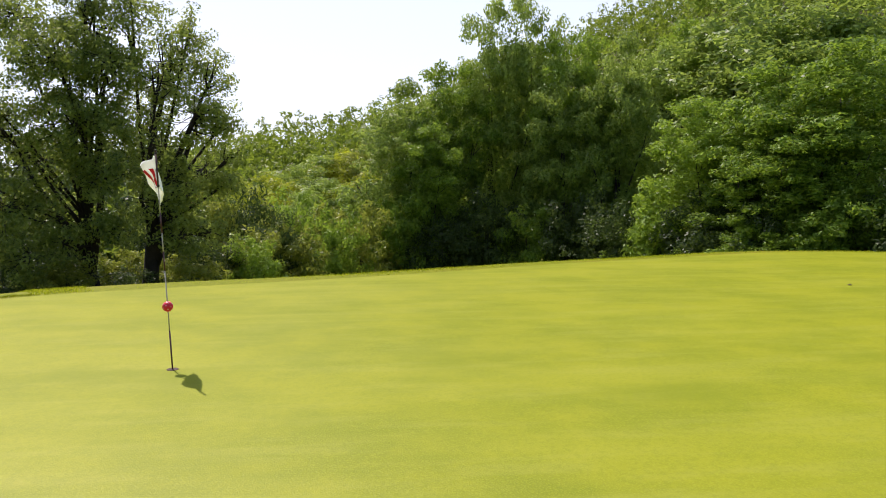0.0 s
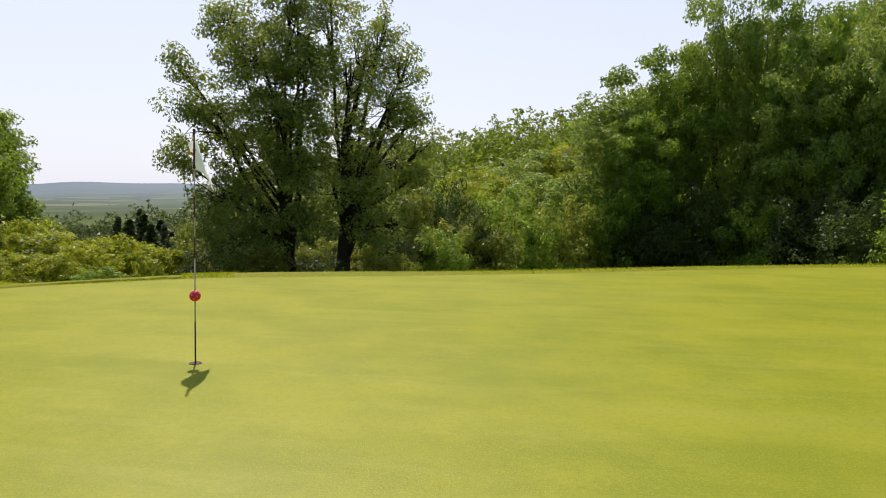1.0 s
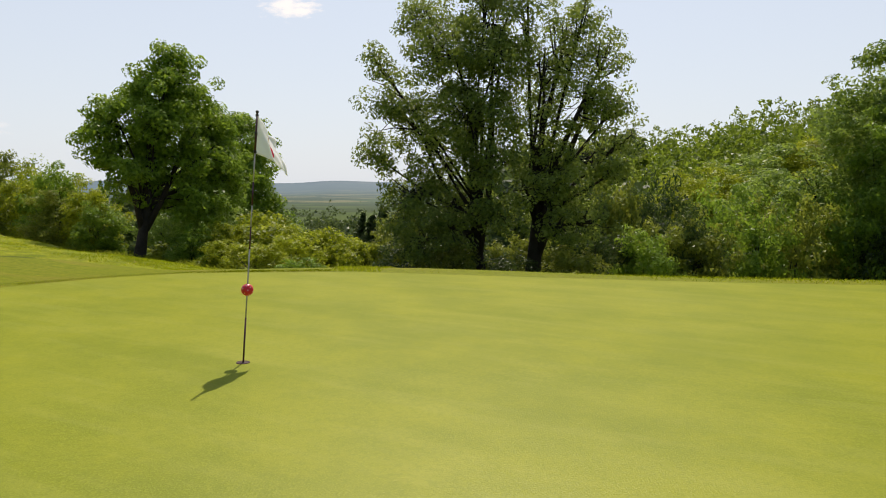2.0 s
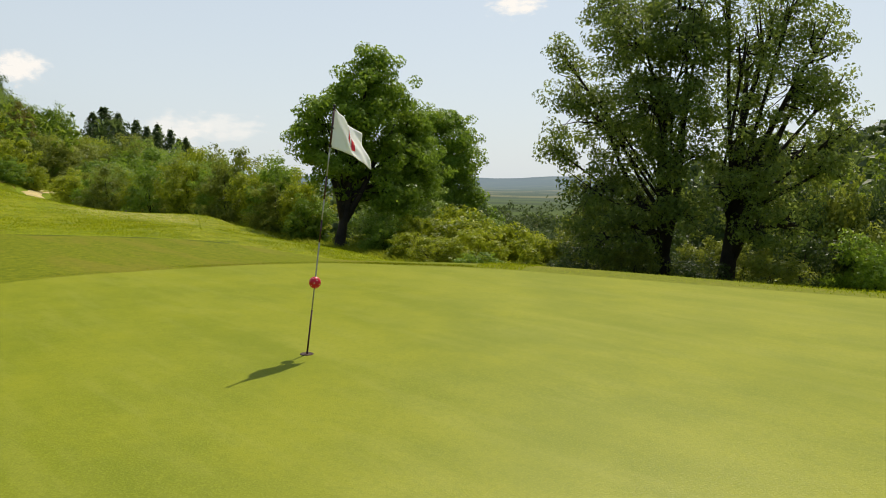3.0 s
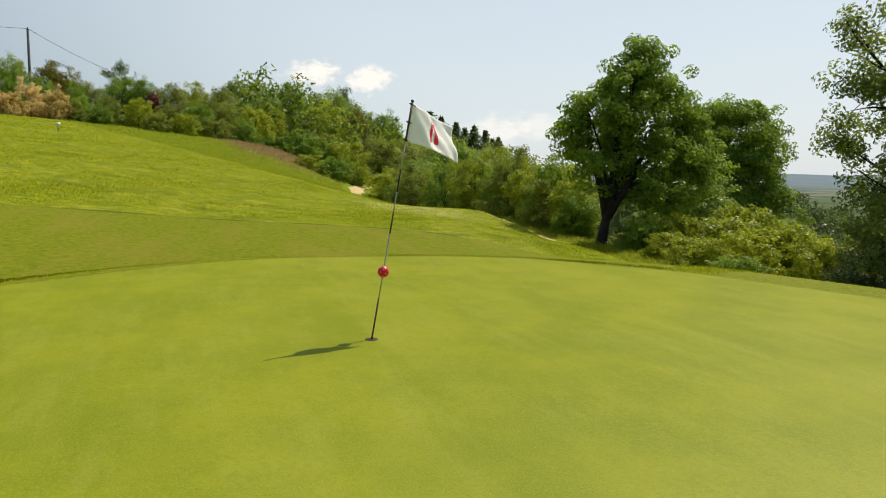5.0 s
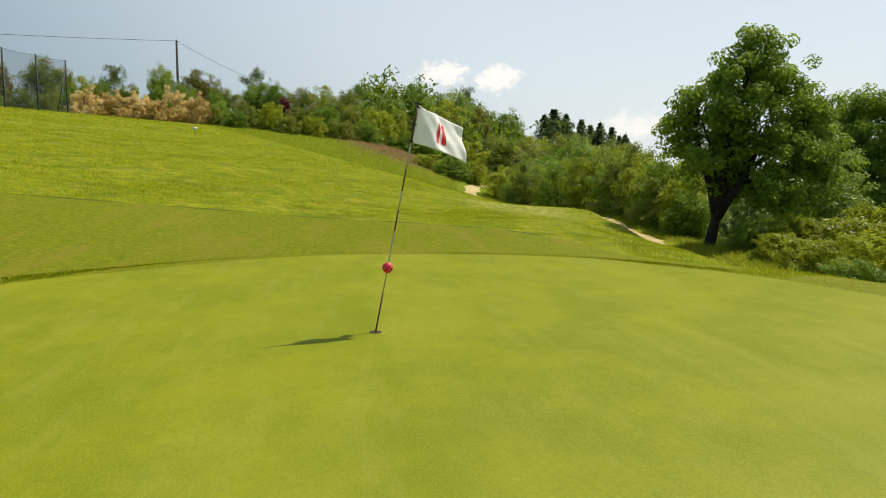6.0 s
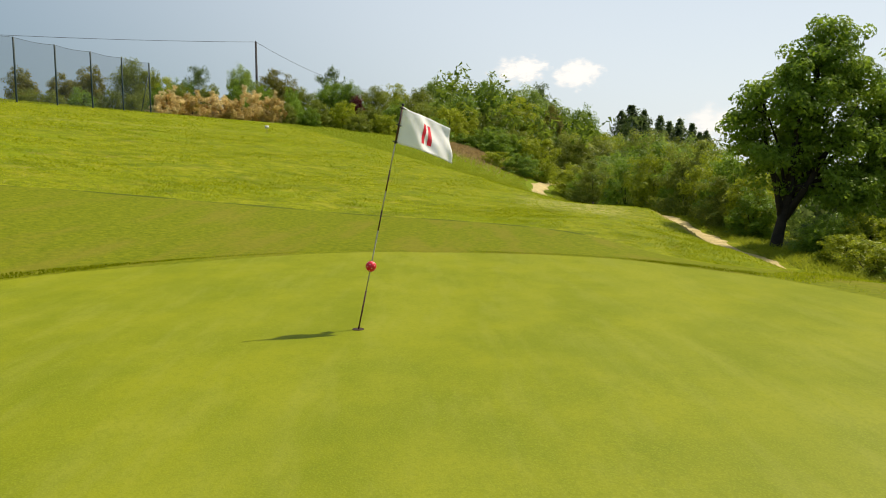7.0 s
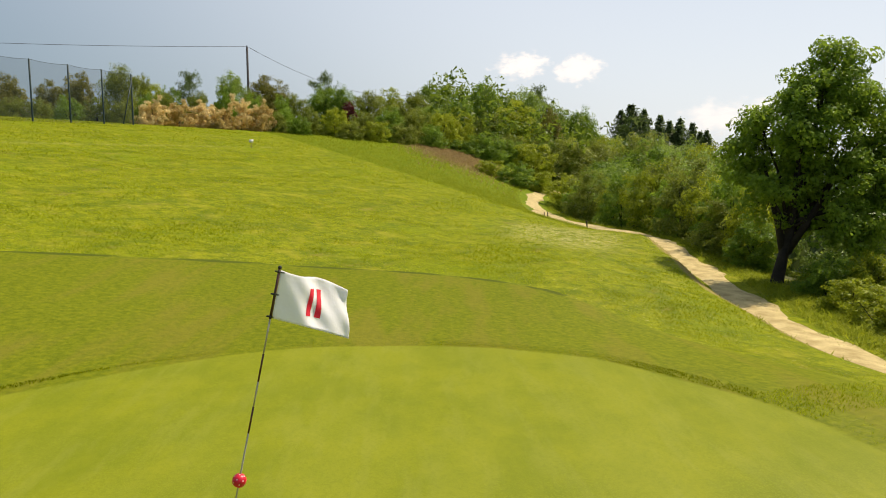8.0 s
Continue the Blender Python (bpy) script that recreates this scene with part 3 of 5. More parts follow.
def blades(name, label, material, x, y, tall, wide, seed):
    """Single pointed blades of grass standing on the ground."""
    rng = np.random.default_rng(seed)
    n = len(x)
    a = rng.random(n) * math.tau
    z = land(x, y) + 0.015
    lean = rng.normal(size=(n, 2)) * 1.1 * tall[:, None]
    side = np.stack([np.cos(a), np.sin(a)], 1) * wide[:, None]
    base = np.stack([x, y], 1)
    v = np.zeros((n, 3, 3))
    v[:, 0, :2], v[:, 1, :2], v[:, 2, :2] = base - side, base + side, base + lean
    v[:, :2, 2], v[:, 2, 2] = z[:, None] - 0.02, z + tall
    me = mesh_from(name, v.reshape(-1, 3), np.arange(3 * n).reshape(-1, 3))
    return tagged(dress(name, me, MAT[material], smooth=False), label, "grass", kind="stuff")


def sow(count, seed, near, far, lo, hi):
    rng = np.random.default_rng(seed)
    r = np.exp(rng.uniform(math.log(near), math.log(far), count))
    a = np.radians(rng.uniform(lo, hi, count))
    return -0.3 - r * np.cos(a), 0.9 + r * np.sin(a), r, rng


x, y, r, rng = sow(470000, 91, 5.3, 64, -66, 84)
gap = along_track(x, y)
keep = (beyond_green(x, y) > 0.03) & (np.abs(gap) > 1.25 + 0.4 * (x > -19) * (gap < 0)) & (-0.95 * x - 0.8 * y < 58) & (gap < 2.6) & (np.abs(collar(x, y) + 0.04) > 0.10)
keep &= (22.1 + 0.1875 * (x + 35.8) > y + 0.3 * rng.normal(size=len(x))) | (x > -26)
clump = np.sin(x * 2.3 + 1.7 * np.sin(y * 1.3)) * np.sin(y * 2.1 + 1.1 * np.sin(x * 1.9)) + 0.5 * np.sin(x * 0.7 + y * 0.5)
keep &= clump + rng.normal(size=len(x)) * 0.6 > -0.2
keep &= rng.random(len(x)) > 0.85 * shoulder(x, y)
keep &= (collar(x, y) < 0) | (beyond_green(x, y) < 0.35)
x, y, r = x[keep], y[keep], r[keep]
short = 0.28 + 0.72 / (1 + np.exp(-(r - 12.0) / 0.6))
tall = (0.010 + 0.0007 * r) * short * (0.5 + 0.9 * rng.random(len(x)))
wide = (0.0030 + 0.00062 * r) * (0.6 + 0.8 * rng.random(len(x)))
near = collar(x, y) > 0
blades("rough_grass", "mown yellow-green rough grass on the slope", "blade", x[~near], y[~near], tall[~near], wide[~near], 92)
blades("apron_grass", "fringe of olive grass at the edge of the green", "apron_blade", x[near], y[near], tall[near], wide[near], 89)
x, y, r, rng = sow(190000, 98, 30, 76, 6, 62)
keep = (22.1 + 0.1875 * (x + 35.8) < y) & (along_track(x, y) < -1.5) & (-0.95 * x - 0.8 * y < 57) & (x < -26)
x, y, r = x[keep], y[keep], r[keep]
blades("tall_grass", "darker uncut grass along the edge of the rough", "verge", x, y, 0.11 * (0.5 + 0.9 * rng.random(len(x))), 0.02 * (0.6 + 0.8 * rng.random(len(x))), 99)
x, y, r, rng = sow(26000, 93, 5.4, 9.5, 84, 178)
x = x + (x > 0) * rng.random(len(x)) * 15
keep = (beyond_green(x, y) > 0.03) & (beyond_green(x, y) < 3.0)
x, y, r = x[keep], y[keep], r[keep]
blades("fringe_grass", "longer grass at the far edge of the green", "blade", x, y, 0.018 * (0.5 + rng.random(len(x))), 0.006 * (0.6 + 0.8 * rng.random(len(x))), 94)
rng = np.random.default_rng(95)
k = rng.integers(0, len(LINE), 22000)
o = np.where(rng.random(22000) < 0.25, 1, -1) * (0.95 + np.abs(rng.normal(size=22000)) * 0.55)
d = np.gradient(LINE, axis=0)
d /= np.linalg.norm(d, axis=1, keepdims=True)
x = LINE[k, 0] - d[k, 1] * o + rng.normal(size=22000) * 0.4
y = LINE[k, 1] + d[k, 0] * o + rng.normal(size=22000) * 0.4
gap = along_track(x, y)
keep = (np.abs(gap) > 0.85 + 0.3 * (x < -24)) & ((gap > 0) | (rng.random(len(x)) < np.where(x < -40, 1.0, 0.25)))
x, y, gap = x[keep], y[keep], gap[keep]
mid = rng.integers(0, len(LINE), 5000)
mid = mid[np.sin(mid * 0.9) + rng.normal(size=5000) * 0.5 > 0.1]
edge = rng.choice([0.0, -0.72, 0.74], len(mid), p=[0.5, 0.25, 0.25]) + rng.normal(size=len(mid)) * 0.07
mx_, my_ = LINE[mid, 0] - d[mid, 1] * edge + rng.normal(size=len(mid)) * 0.18, LINE[mid, 1] + d[mid, 0] * edge + rng.normal(size=len(mid)) * 0.18
blades("track_grass", "sparse worn grass down the middle of the track", "verge", mx_, my_, 0.03 + 0.04 * rng.random(len(mid)), np.full(len(mid), 0.012), 90)
tall = np.where((gap < 0) & (x > -40), 0.05, 0.15)
blades("verge_grass", "tall grass on the verges of the track", "verge", x, y, tall * (0.5 + rng.random(len(x))), 0.016 * (0.6 + 0.8 * rng.random(len(x))), 96)
x, y = -66 + rng.normal(size=9000) * 6.0, 37.2 + rng.normal(size=9000) * 2.2
y = y - 0.35 * (x + 67)
blades("dry_grass", "tall dry reddish brown grass on the bank", "straw", x, y, 0.26 * (0.5 + 0.7 * rng.random(len(x))), 0.05 * (0.6 + 0.8 * rng.random(len(x))), 97)

# ---- trees round the green ----
def stand(ob, x, y, turn=0.0, s=1.0, sz=None):
    ob.matrix_basis = pose(x, y, height_at(x, y), 0, 0, turn) @ Matrix.Diagonal((s, s, sz or s, 1))
    return ob


PLACED = []


def forest(templates, rows, label="", group="", turn=0):
    """Copies of the template trees (each with its height and radius) at rows of x, y, height, radius."""
    for k, (x, y, hgt, rad) in enumerate(rows):
        ob, h0, r0 = templates[k % len(templates)]
        m = pose(x, y, height_at(x, y) - 0.1 * rad, 0, 0, (k * 77 + turn) % 360) @ Matrix.Diagonal((rad / r0, rad / r0, hgt / h0, 1))
        if ob in PLACED:
            ob2 = copy_thing(ob, m @ Matrix.Diagonal((1 / ob.scale.x, 1 / ob.scale.y, 1 / ob.scale.z, 1)))
        else:
            PLACED.append(ob)
            ob.matrix_basis = m
            ob2 = ob
        tagged(ob2, label, "", group)


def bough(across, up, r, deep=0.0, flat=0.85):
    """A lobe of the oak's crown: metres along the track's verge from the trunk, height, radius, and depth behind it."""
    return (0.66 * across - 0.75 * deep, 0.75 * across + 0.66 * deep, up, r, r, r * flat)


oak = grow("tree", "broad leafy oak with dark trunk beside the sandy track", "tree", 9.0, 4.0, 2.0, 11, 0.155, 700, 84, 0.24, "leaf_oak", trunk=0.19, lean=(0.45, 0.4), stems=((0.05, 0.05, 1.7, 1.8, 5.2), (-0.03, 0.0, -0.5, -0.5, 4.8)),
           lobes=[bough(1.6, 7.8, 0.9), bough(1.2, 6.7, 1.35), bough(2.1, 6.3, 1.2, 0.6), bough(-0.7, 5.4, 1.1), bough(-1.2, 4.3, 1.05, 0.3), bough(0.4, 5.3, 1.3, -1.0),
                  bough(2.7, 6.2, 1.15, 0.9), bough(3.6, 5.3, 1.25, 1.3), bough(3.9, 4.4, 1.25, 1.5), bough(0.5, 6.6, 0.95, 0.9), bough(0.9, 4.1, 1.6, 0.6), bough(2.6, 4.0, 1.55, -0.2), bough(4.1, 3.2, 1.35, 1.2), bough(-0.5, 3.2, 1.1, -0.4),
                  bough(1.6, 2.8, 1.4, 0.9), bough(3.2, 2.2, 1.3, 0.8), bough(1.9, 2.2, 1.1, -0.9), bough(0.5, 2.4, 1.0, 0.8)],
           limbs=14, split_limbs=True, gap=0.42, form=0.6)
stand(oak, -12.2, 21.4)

ash_a = grow("tree", "tall open-crowned tree with twin dark trunks behind the green", "tree", 11.0, 3.6, 2.2, 21, 0.112, 930, 62, 0.21, "leaf_ash", trunk=0.16, lean=(-0.5, 0.2), stems=((-0.05, 0.05, -2.2, 0.3, 5.6), (0.05, -0.05, 0.7, 0.2, 8.4)),
             lobes=[(-2.8, 0.2, 5.9, 1.3, 1.4, 1.3), (-0.9, -0.6, 7.6, 1.7, 1.7, 1.5), (0.3, 0.5, 8.8, 1.6, 1.6, 1.5), (-1.7, 0.6, 4.9, 1.5, 1.6, 1.4),
                    (-3.5, 0.0, 4.4, 0.8, 0.9, 0.8), (0.0, -0.4, 5.9, 1.7, 1.8, 1.5), (-2.4, -0.4, 3.2, 1.3, 1.4, 1.1), (-0.9, 0.7, 2.9, 1.4, 1.5, 1.1), (0.1, 0.2, 10.0, 1.2, 1.2, 1.0), (0.2, -1.3, 4.2, 1.2, 1.0, 1.0), (-0.4, -1.4, 5.8, 1.3, 1.0, 1.1), (0.5, -1.2, 7.6, 1.2, 1.0, 1.1), (-3.45, 0.2, 7.35, 0.8, 0.8, 0.75), (-1.9, 0.1, 8.9, 1.15, 1.15, 1.1), (-1.0, -1.2, 2.2, 0.8, 0.8, 0.7), (0.5, -1.4, 2.6, 0.9, 0.7, 0.7), (-2.0, -0.9, 1.8, 1.0, 0.9, 0.8)],
             limbs=20, split_limbs=True, gap=0.4, slim=0.55, form=0.5)
stand(ash_a, 1.3, 18.2)
ash_b = grow("tree", "tall sparse tree with thick dark trunk behind the green", "tree", 10.6, 3.2, 2.4, 22, 0.112, 540, 54, 0.20, "leaf_ash", trunk=0.25, lean=(0.4, 0.2), stems=((0.05, 0.0, 1.9, 0.1, 6.4),),
             lobes=[(1.0, 0.2, 8.1, 1.4, 1.4, 1.4), (1.6, -0.5, 6.3, 1.4, 1.4, 1.3), (0.4, 0.6, 6.3, 1.4, 1.5, 1.3), (2.0, 0.3, 4.6, 1.1, 1.2, 1.0),
                    (0.6, -0.3, 4.2, 1.4, 1.5, 1.2), (-0.2, 0.0, 9.6, 1.3, 1.3, 1.2), (2.6, 0.0, 4.0, 0.7, 0.8, 0.6), (0.9, 0.6, 3.0, 1.5, 1.6, 1.0), (0.1, -1.2, 5.2, 1.1, 0.9, 0.9), (0.3, -1.2, 7.2, 1.1, 0.9, 1.0), (0.2, -1.0, 3.4, 1.2, 0.9, 0.8), (0.9, -1.2, 2.3, 0.9, 0.8, 0.7), (1.9, -0.6, 2.4, 1.0, 0.9, 0.8), (2.7, 0.1, 6.2, 0.95, 0.9, 0.8), (3.1, 0.2, 5.1, 0.8, 0.8, 0.6), (2.3, 0.1, 7.7, 0.95, 0.95, 0.9), (1.6, 0.2, 9.1, 1.05, 1.05, 1.0)],
             limbs=20, split_limbs=True, gap=0.5, slim=0.55, form=0.5)
stand(ash_b, 2.9, 18.5)

# templates for the woods and hedges
wood_a = (grow("tree", "", "tree", 12.0, 3.2, 2.0, 31, 0.18, 500, 80, 0.30, "leaf_wood", trunk=0.15, lobe_count=13, gap=0.3), 12.0, 3.2)
wood_b = (grow("tree", "", "tree", 12.0, 3.2, 0.8, 32, 0.175, 480, 78, 0.30, "leaf_light", trunk=0.13, lobe_count=14, gap=0.4), 12.0, 3.2)
wood_d = (grow("tree", "", "tree", 12.0, 3.2, 1.2, 34, 0.17, 480, 78, 0.28, "leaf_oak", trunk=0.13, lobe_count=14, gap=0.35), 12.0, 3.2)
wood_c = (grow("tree", "", "tree", 12.0, 3.2, 0.4, 33, 0.175, 480, 80, 0.30, "leaf_dull", trunk=0.16, lobe_count=12, gap=0.3), 12.0, 3.2)
shrub_a = (grow("shrub", "", "shrub", 3.0, 1.8, 0.1, 41, 0.145, 210, 46, 0.17, "leaf_light", trunk=0.05, lobe_count=8, limbs=5, gap=0.4, form=0.6), 3.0, 1.8)
shrub_b = (grow("shrub", "", "shrub", 3.0, 1.8, 0.1, 42, 0.135, 220, 46, 0.17, "leaf_dull", trunk=0.05, lobe_count=9, limbs=5, gap=0.3, form=0.6), 3.0, 1.8)
# near-black leaves: shade beneath the trees painted into this shrub's colour
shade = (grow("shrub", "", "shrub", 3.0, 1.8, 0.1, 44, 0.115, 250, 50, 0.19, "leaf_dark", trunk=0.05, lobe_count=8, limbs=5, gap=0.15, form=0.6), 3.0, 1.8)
shrub_c = (grow("shrub", "", "shrub", 3.0, 1.8, 0.1, 43, 0.135, 220, 46, 0.17, "leaf_oak", trunk=0.05, lobe_count=8, limbs=5, gap=0.3, form=0.6), 3.0, 1.8)
forest([wood_a, wood_d, wood_a], [(19.0, 29.7, 12.3, 3.8), (21.6, 29.3, 14.1, 3.3), (24.2, 28.7, 17.2, 2.8), (26.2, 27.3, 17.3, 2.8), (27.7, 24.6, 15.0, 3.2), (27.7, 21.9, 13.3, 2.8),
       (35.6, 26.5, 14.2, 3.4), (38.3, 26.6, 16.2, 4.8), (38.8, 22.7, 17.5, 6.4), (37.9, 17.0, 16.4, 7.5), (19.0, 27.3, 9.9, 2.8), (25.6, 23.8, 11.9, 2.8)],
       "tall leafy woodland tree at the edge of the green", "woodland trees")
forest([wood_d], [(25.3, 14.0, 8.5, 3.2), (25.3, 10.6, 9.1, 3.6), (26.5, 8.6, 9.7, 4.1), (23.9, 10.9, 6.3, 2.6), (24.4, 8.3, 6.2, 2.8)], "dense dull green tree at the edge of the green", "woodland trees")
forest([shrub_c, shrub_b], [(17.5, 32.7, 6.7, 3.0), (14.9, 31.7, 6.0, 2.8), (13.8, 34.2, 6.7, 3.0), (9.9, 29.2, 5.6, 2.6), (12.2, 24.8, 4.4, 2.2), (9.3, 22.6, 3.6, 2.0),
       (6.9, 20.2, 2.6, 1.6), (14.3, 26.2, 5.2, 2.4), (17.0, 27.0, 5.6, 2.6)],
       "leafy shrub under the woodland trees", "woodland shrubs", 40)
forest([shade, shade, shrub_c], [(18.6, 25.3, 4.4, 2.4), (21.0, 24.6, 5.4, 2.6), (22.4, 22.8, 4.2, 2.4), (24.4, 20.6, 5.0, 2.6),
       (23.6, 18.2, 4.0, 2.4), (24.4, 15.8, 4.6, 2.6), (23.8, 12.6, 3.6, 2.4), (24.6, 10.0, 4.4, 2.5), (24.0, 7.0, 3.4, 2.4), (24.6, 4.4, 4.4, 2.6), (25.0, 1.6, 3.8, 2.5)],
       "shrub coloured shade-dark at the foot of the woodland trees", "woodland shrubs", 40)
forest([wood_b, wood_a, wood_b, wood_c], [(16.4, 46.0, 9.8, 4.2), (20.2, 48.9, 10.6, 4.5), (23.5, 49.7, 11.3, 4.6), (24.8, 46.9, 11.4, 4.5), (13.3, 42.8, 9.3, 3.5), (17.3, 39.3, 8.2, 3.7),
       (20.1, 38.1, 8.6, 3.7)],
       "leafy tree on the wooded slope beyond the green", "slope trees", 20)
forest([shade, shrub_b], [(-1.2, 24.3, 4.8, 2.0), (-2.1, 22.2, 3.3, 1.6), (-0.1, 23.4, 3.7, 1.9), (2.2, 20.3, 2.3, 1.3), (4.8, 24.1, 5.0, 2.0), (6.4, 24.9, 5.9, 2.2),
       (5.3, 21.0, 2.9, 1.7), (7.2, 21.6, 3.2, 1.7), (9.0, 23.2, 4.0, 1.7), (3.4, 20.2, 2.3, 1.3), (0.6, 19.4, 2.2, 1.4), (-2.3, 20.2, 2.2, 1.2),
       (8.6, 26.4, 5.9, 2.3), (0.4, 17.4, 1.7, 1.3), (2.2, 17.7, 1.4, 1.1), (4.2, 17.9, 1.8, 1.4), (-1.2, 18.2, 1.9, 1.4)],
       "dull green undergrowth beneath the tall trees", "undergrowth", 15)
forest([shrub_a], [(-9.3, 22.4, 1.6, 1.5), (-8.3, 24.0, 2.4, 1.8), (-6.1, 22.8, 2.3, 1.4), (-4.3, 22.4, 2.4, 1.5),
       (-2.8, 21.8, 2.0, 1.3), (-10.4, 30.8, 4.3, 2.5), (-8.1, 22.1, 2.1, 2.2), (-5.3, 21.7, 2.4, 1.8), (-3.1, 20.1, 2.0, 1.4), 
       (-7.2, 20.1, 1.2, 1.1), (-11.9, 22.8, 0.8, 1.1), (-10.4, 22.6, 0.9, 1.1), (-9.0, 22.3, 0.9, 1.0)],
       "bright yellow-green bush beside the track", "trackside bushes", 60)
forest([shrub_c, shrub_a, shrub_a], [(-9.7, 20.5, 1.5, 1.1), (-8.0, 19.3, 1.1, 1.1), (-6.4, 18.3, 1.2, 1.2), (-4.6, 17.2, 0.9, 1.0), (-8.6, 21.4, 1.9, 1.2), (-5.4, 19.6, 1.8, 1.3)],
       "low leafy green bush on the verge of the track", "trackside bushes", 15)
round_tree = grow("tree", "dense rounded dark green tree behind the oak", "tree", 15.8, 5.1, 3.0, 35, 0.2, 1100, 80, 0.36, "leaf_oak", trunk=0.28, lobe_count=16, limbs=6, shell=0.28, form=0.75, slim=0.75)
stand(round_tree, -18.6, 47.0)
forest([wood_a], [(-11.6, 37.0, 5.6, 2.4), (-16.5, 36.0, 8.2, 3.4)], "leafy green tree behind the oak", "trees behind the oak")
forest([shrub_a, shrub_c], [(-55.5, 35.6, 1.6, 1.8), (-52.6, 36.8, 2.3, 2.1), (-52.4, 39.2, 2.2, 1.5)], "bright bush at the bend of the sandy track", "hedgerow bushes", 30)
hedge_a = (grow("shrub", "", "shrub", 4.6, 2.0, 0.1, 45, 0.15, 330, 44, 0.19, "leaf_light", trunk=0.07, lobe_count=11, limbs=6, gap=0.4, form=0.7), 4.6, 2.0)
hedge_b = (grow("shrub", "", "shrub", 4.6, 2.0, 0.1, 46, 0.15, 330, 44, 0.19, "leaf_oak", trunk=0.07, lobe_count=11, limbs=6, gap=0.35, form=0.7), 4.6, 2.0)
hedge_c = (grow("shrub", "", "shrub", 4.6, 2.0, 0.1, 47, 0.14, 330, 44, 0.19, "leaf_dull", trunk=0.07, lobe_count=11, limbs=6, gap=0.35, form=0.7), 4.6, 2.0)
forest([hedge_a, hedge_b, hedge_c], [(-45.4, 37.2, 3.3, 2.3), (-41.9, 36.2, 3.6, 1.9), (-39.0, 34.3, 4.2, 2.0), (-36.2, 34.4, 4.0, 1.7), (-33.4, 32.7, 4.9, 2.1), (-30.6, 32.2, 4.3, 1.8), (-28.2, 30.4, 5.0, 2.0),
       (-25.5, 30.0, 4.6, 1.8), (-23.4, 28.3, 5.0, 2.0), (-21.0, 27.6, 4.2, 1.8), (-18.9, 26.6, 4.4, 1.9), (-18.2, 25.4, 2.8, 1.5), (-16.4, 25.2, 3.6, 1.6), (-15.4, 24.0, 2.4, 1.4)],
       "dense hedgerow bush lining the sandy track", "hedgerow bushes", 30)
# hill woods
hill_a = (grow("tree", "", "tree", 6.4, 2.8, 0.3, 51, 0.14, 600, 42, 0.30, "leaf_wood", trunk=0.15, lobe_count=9, limbs=4, shell=0.44, slim=0.75, form=0.85), 6.4, 2.8)
hill_b = (grow("tree", "", "tree", 6.4, 2.8, 0.3, 52, 0.14, 600, 42, 0.30, "leaf_dull", trunk=0.15, lobe_count=10, limbs=4, shell=0.44, slim=0.75, form=0.85), 6.4, 2.8)
hill_c = (grow("tree", "", "tree", 6.4, 2.8, 0.3, 53, 0.14, 600, 42, 0.30, "leaf_light", trunk=0.15, lobe_count=8, limbs=4, shell=0.44, slim=0.75, form=0.85), 6.4, 2.8)
hill_d = (grow("tree", "", "tree", 6.4, 2.8, 0.3, 54, 0.14, 600, 42, 0.30, "leaf_oak", trunk=0.15, lobe_count=11, limbs=4, shell=0.44, slim=0.75, form=0.9), 6.4, 2.8)
forest([hill_a, hill_d], [(-83.6, 17.0, 7.4, 2.2), (-84.2, 30.9, 5.9, 2.2), (-95.6, 49.1, 7.8, 2.6), (-87.9, 50.0, 6.9, 2.6), (-97.7, 67.1, 10.8, 4.6), (-97.6, 79.4, 11.3, 4.0),
       (-101.5, 76.8, 10.0, 4.2), (-87.2, 29.6, 6.2, 2.8), (-84.3, 43.3, 4.8, 2.9), (-98.9, 60.6, 9.6, 3.0), (-78.3, 80.4, 14.1, 4.6)],
       "leafy tree in the wood on the hill", "hill trees")
forest([hill_c], [(-87.4, 9.1, 5.5, 2.0), (-88.9, 39.5, 6.0, 2.3), (-86.2, 57.6, 8.3, 4.4), (-84.0, 73.7, 9.2, 4.0), (-77.2, 43.8, 5.3, 2.3), (-80.0, 63.7, 6.5, 3.0), (-71.4, 80.2, 14.7, 4.6)],
       "bright green tree in the wood on the hill", "hill trees", 33)
forest([hill_b], [(-97.3, 6.2, 8.7, 2.9), (-102.4, 9.3, 7.9, 1.5), (-86.5, 35.2, 5.6, 2.4), (-89.1, 43.4, 5.9, 2.6), (-80.9, 23.7, 4.6, 2.0), (-78.7, 75.2, 12.2, 4.4), (-83.6, 61.3, 4.8, 2.6),
       (-78.7, 66.2, 7.8, 3.2), (-66.6, 80.5, 15.6, 4.6), (-80.4, 37.7, 4.5, 2.4), (-80.5, 50.3, 5.6, 3.0)],
       "dull green tree in the wood on the hill", "hill trees", 60)
forest([hill_b, hill_d, hill_a], [(-80.3, 68.7, 7.9, 6.0), (-66.7, 66.0, 11.7, 6.0), (-51.5, 58.6, 11.8, 5.0), (-49.5, 52.2, 8.6, 4.2), (-63.5, 57.6, 7.1, 4.8),
       (-39.8, 56.3, 12.9, 4.8), (-72.6, 57.1, 6.4, 4.4), (-46.6, 57.5, 11.3, 4.6), (-57.5, 52.5, 6.2, 3.6)],
       "leafy tree in the wood behind the hedgerow", "hill trees", 45)
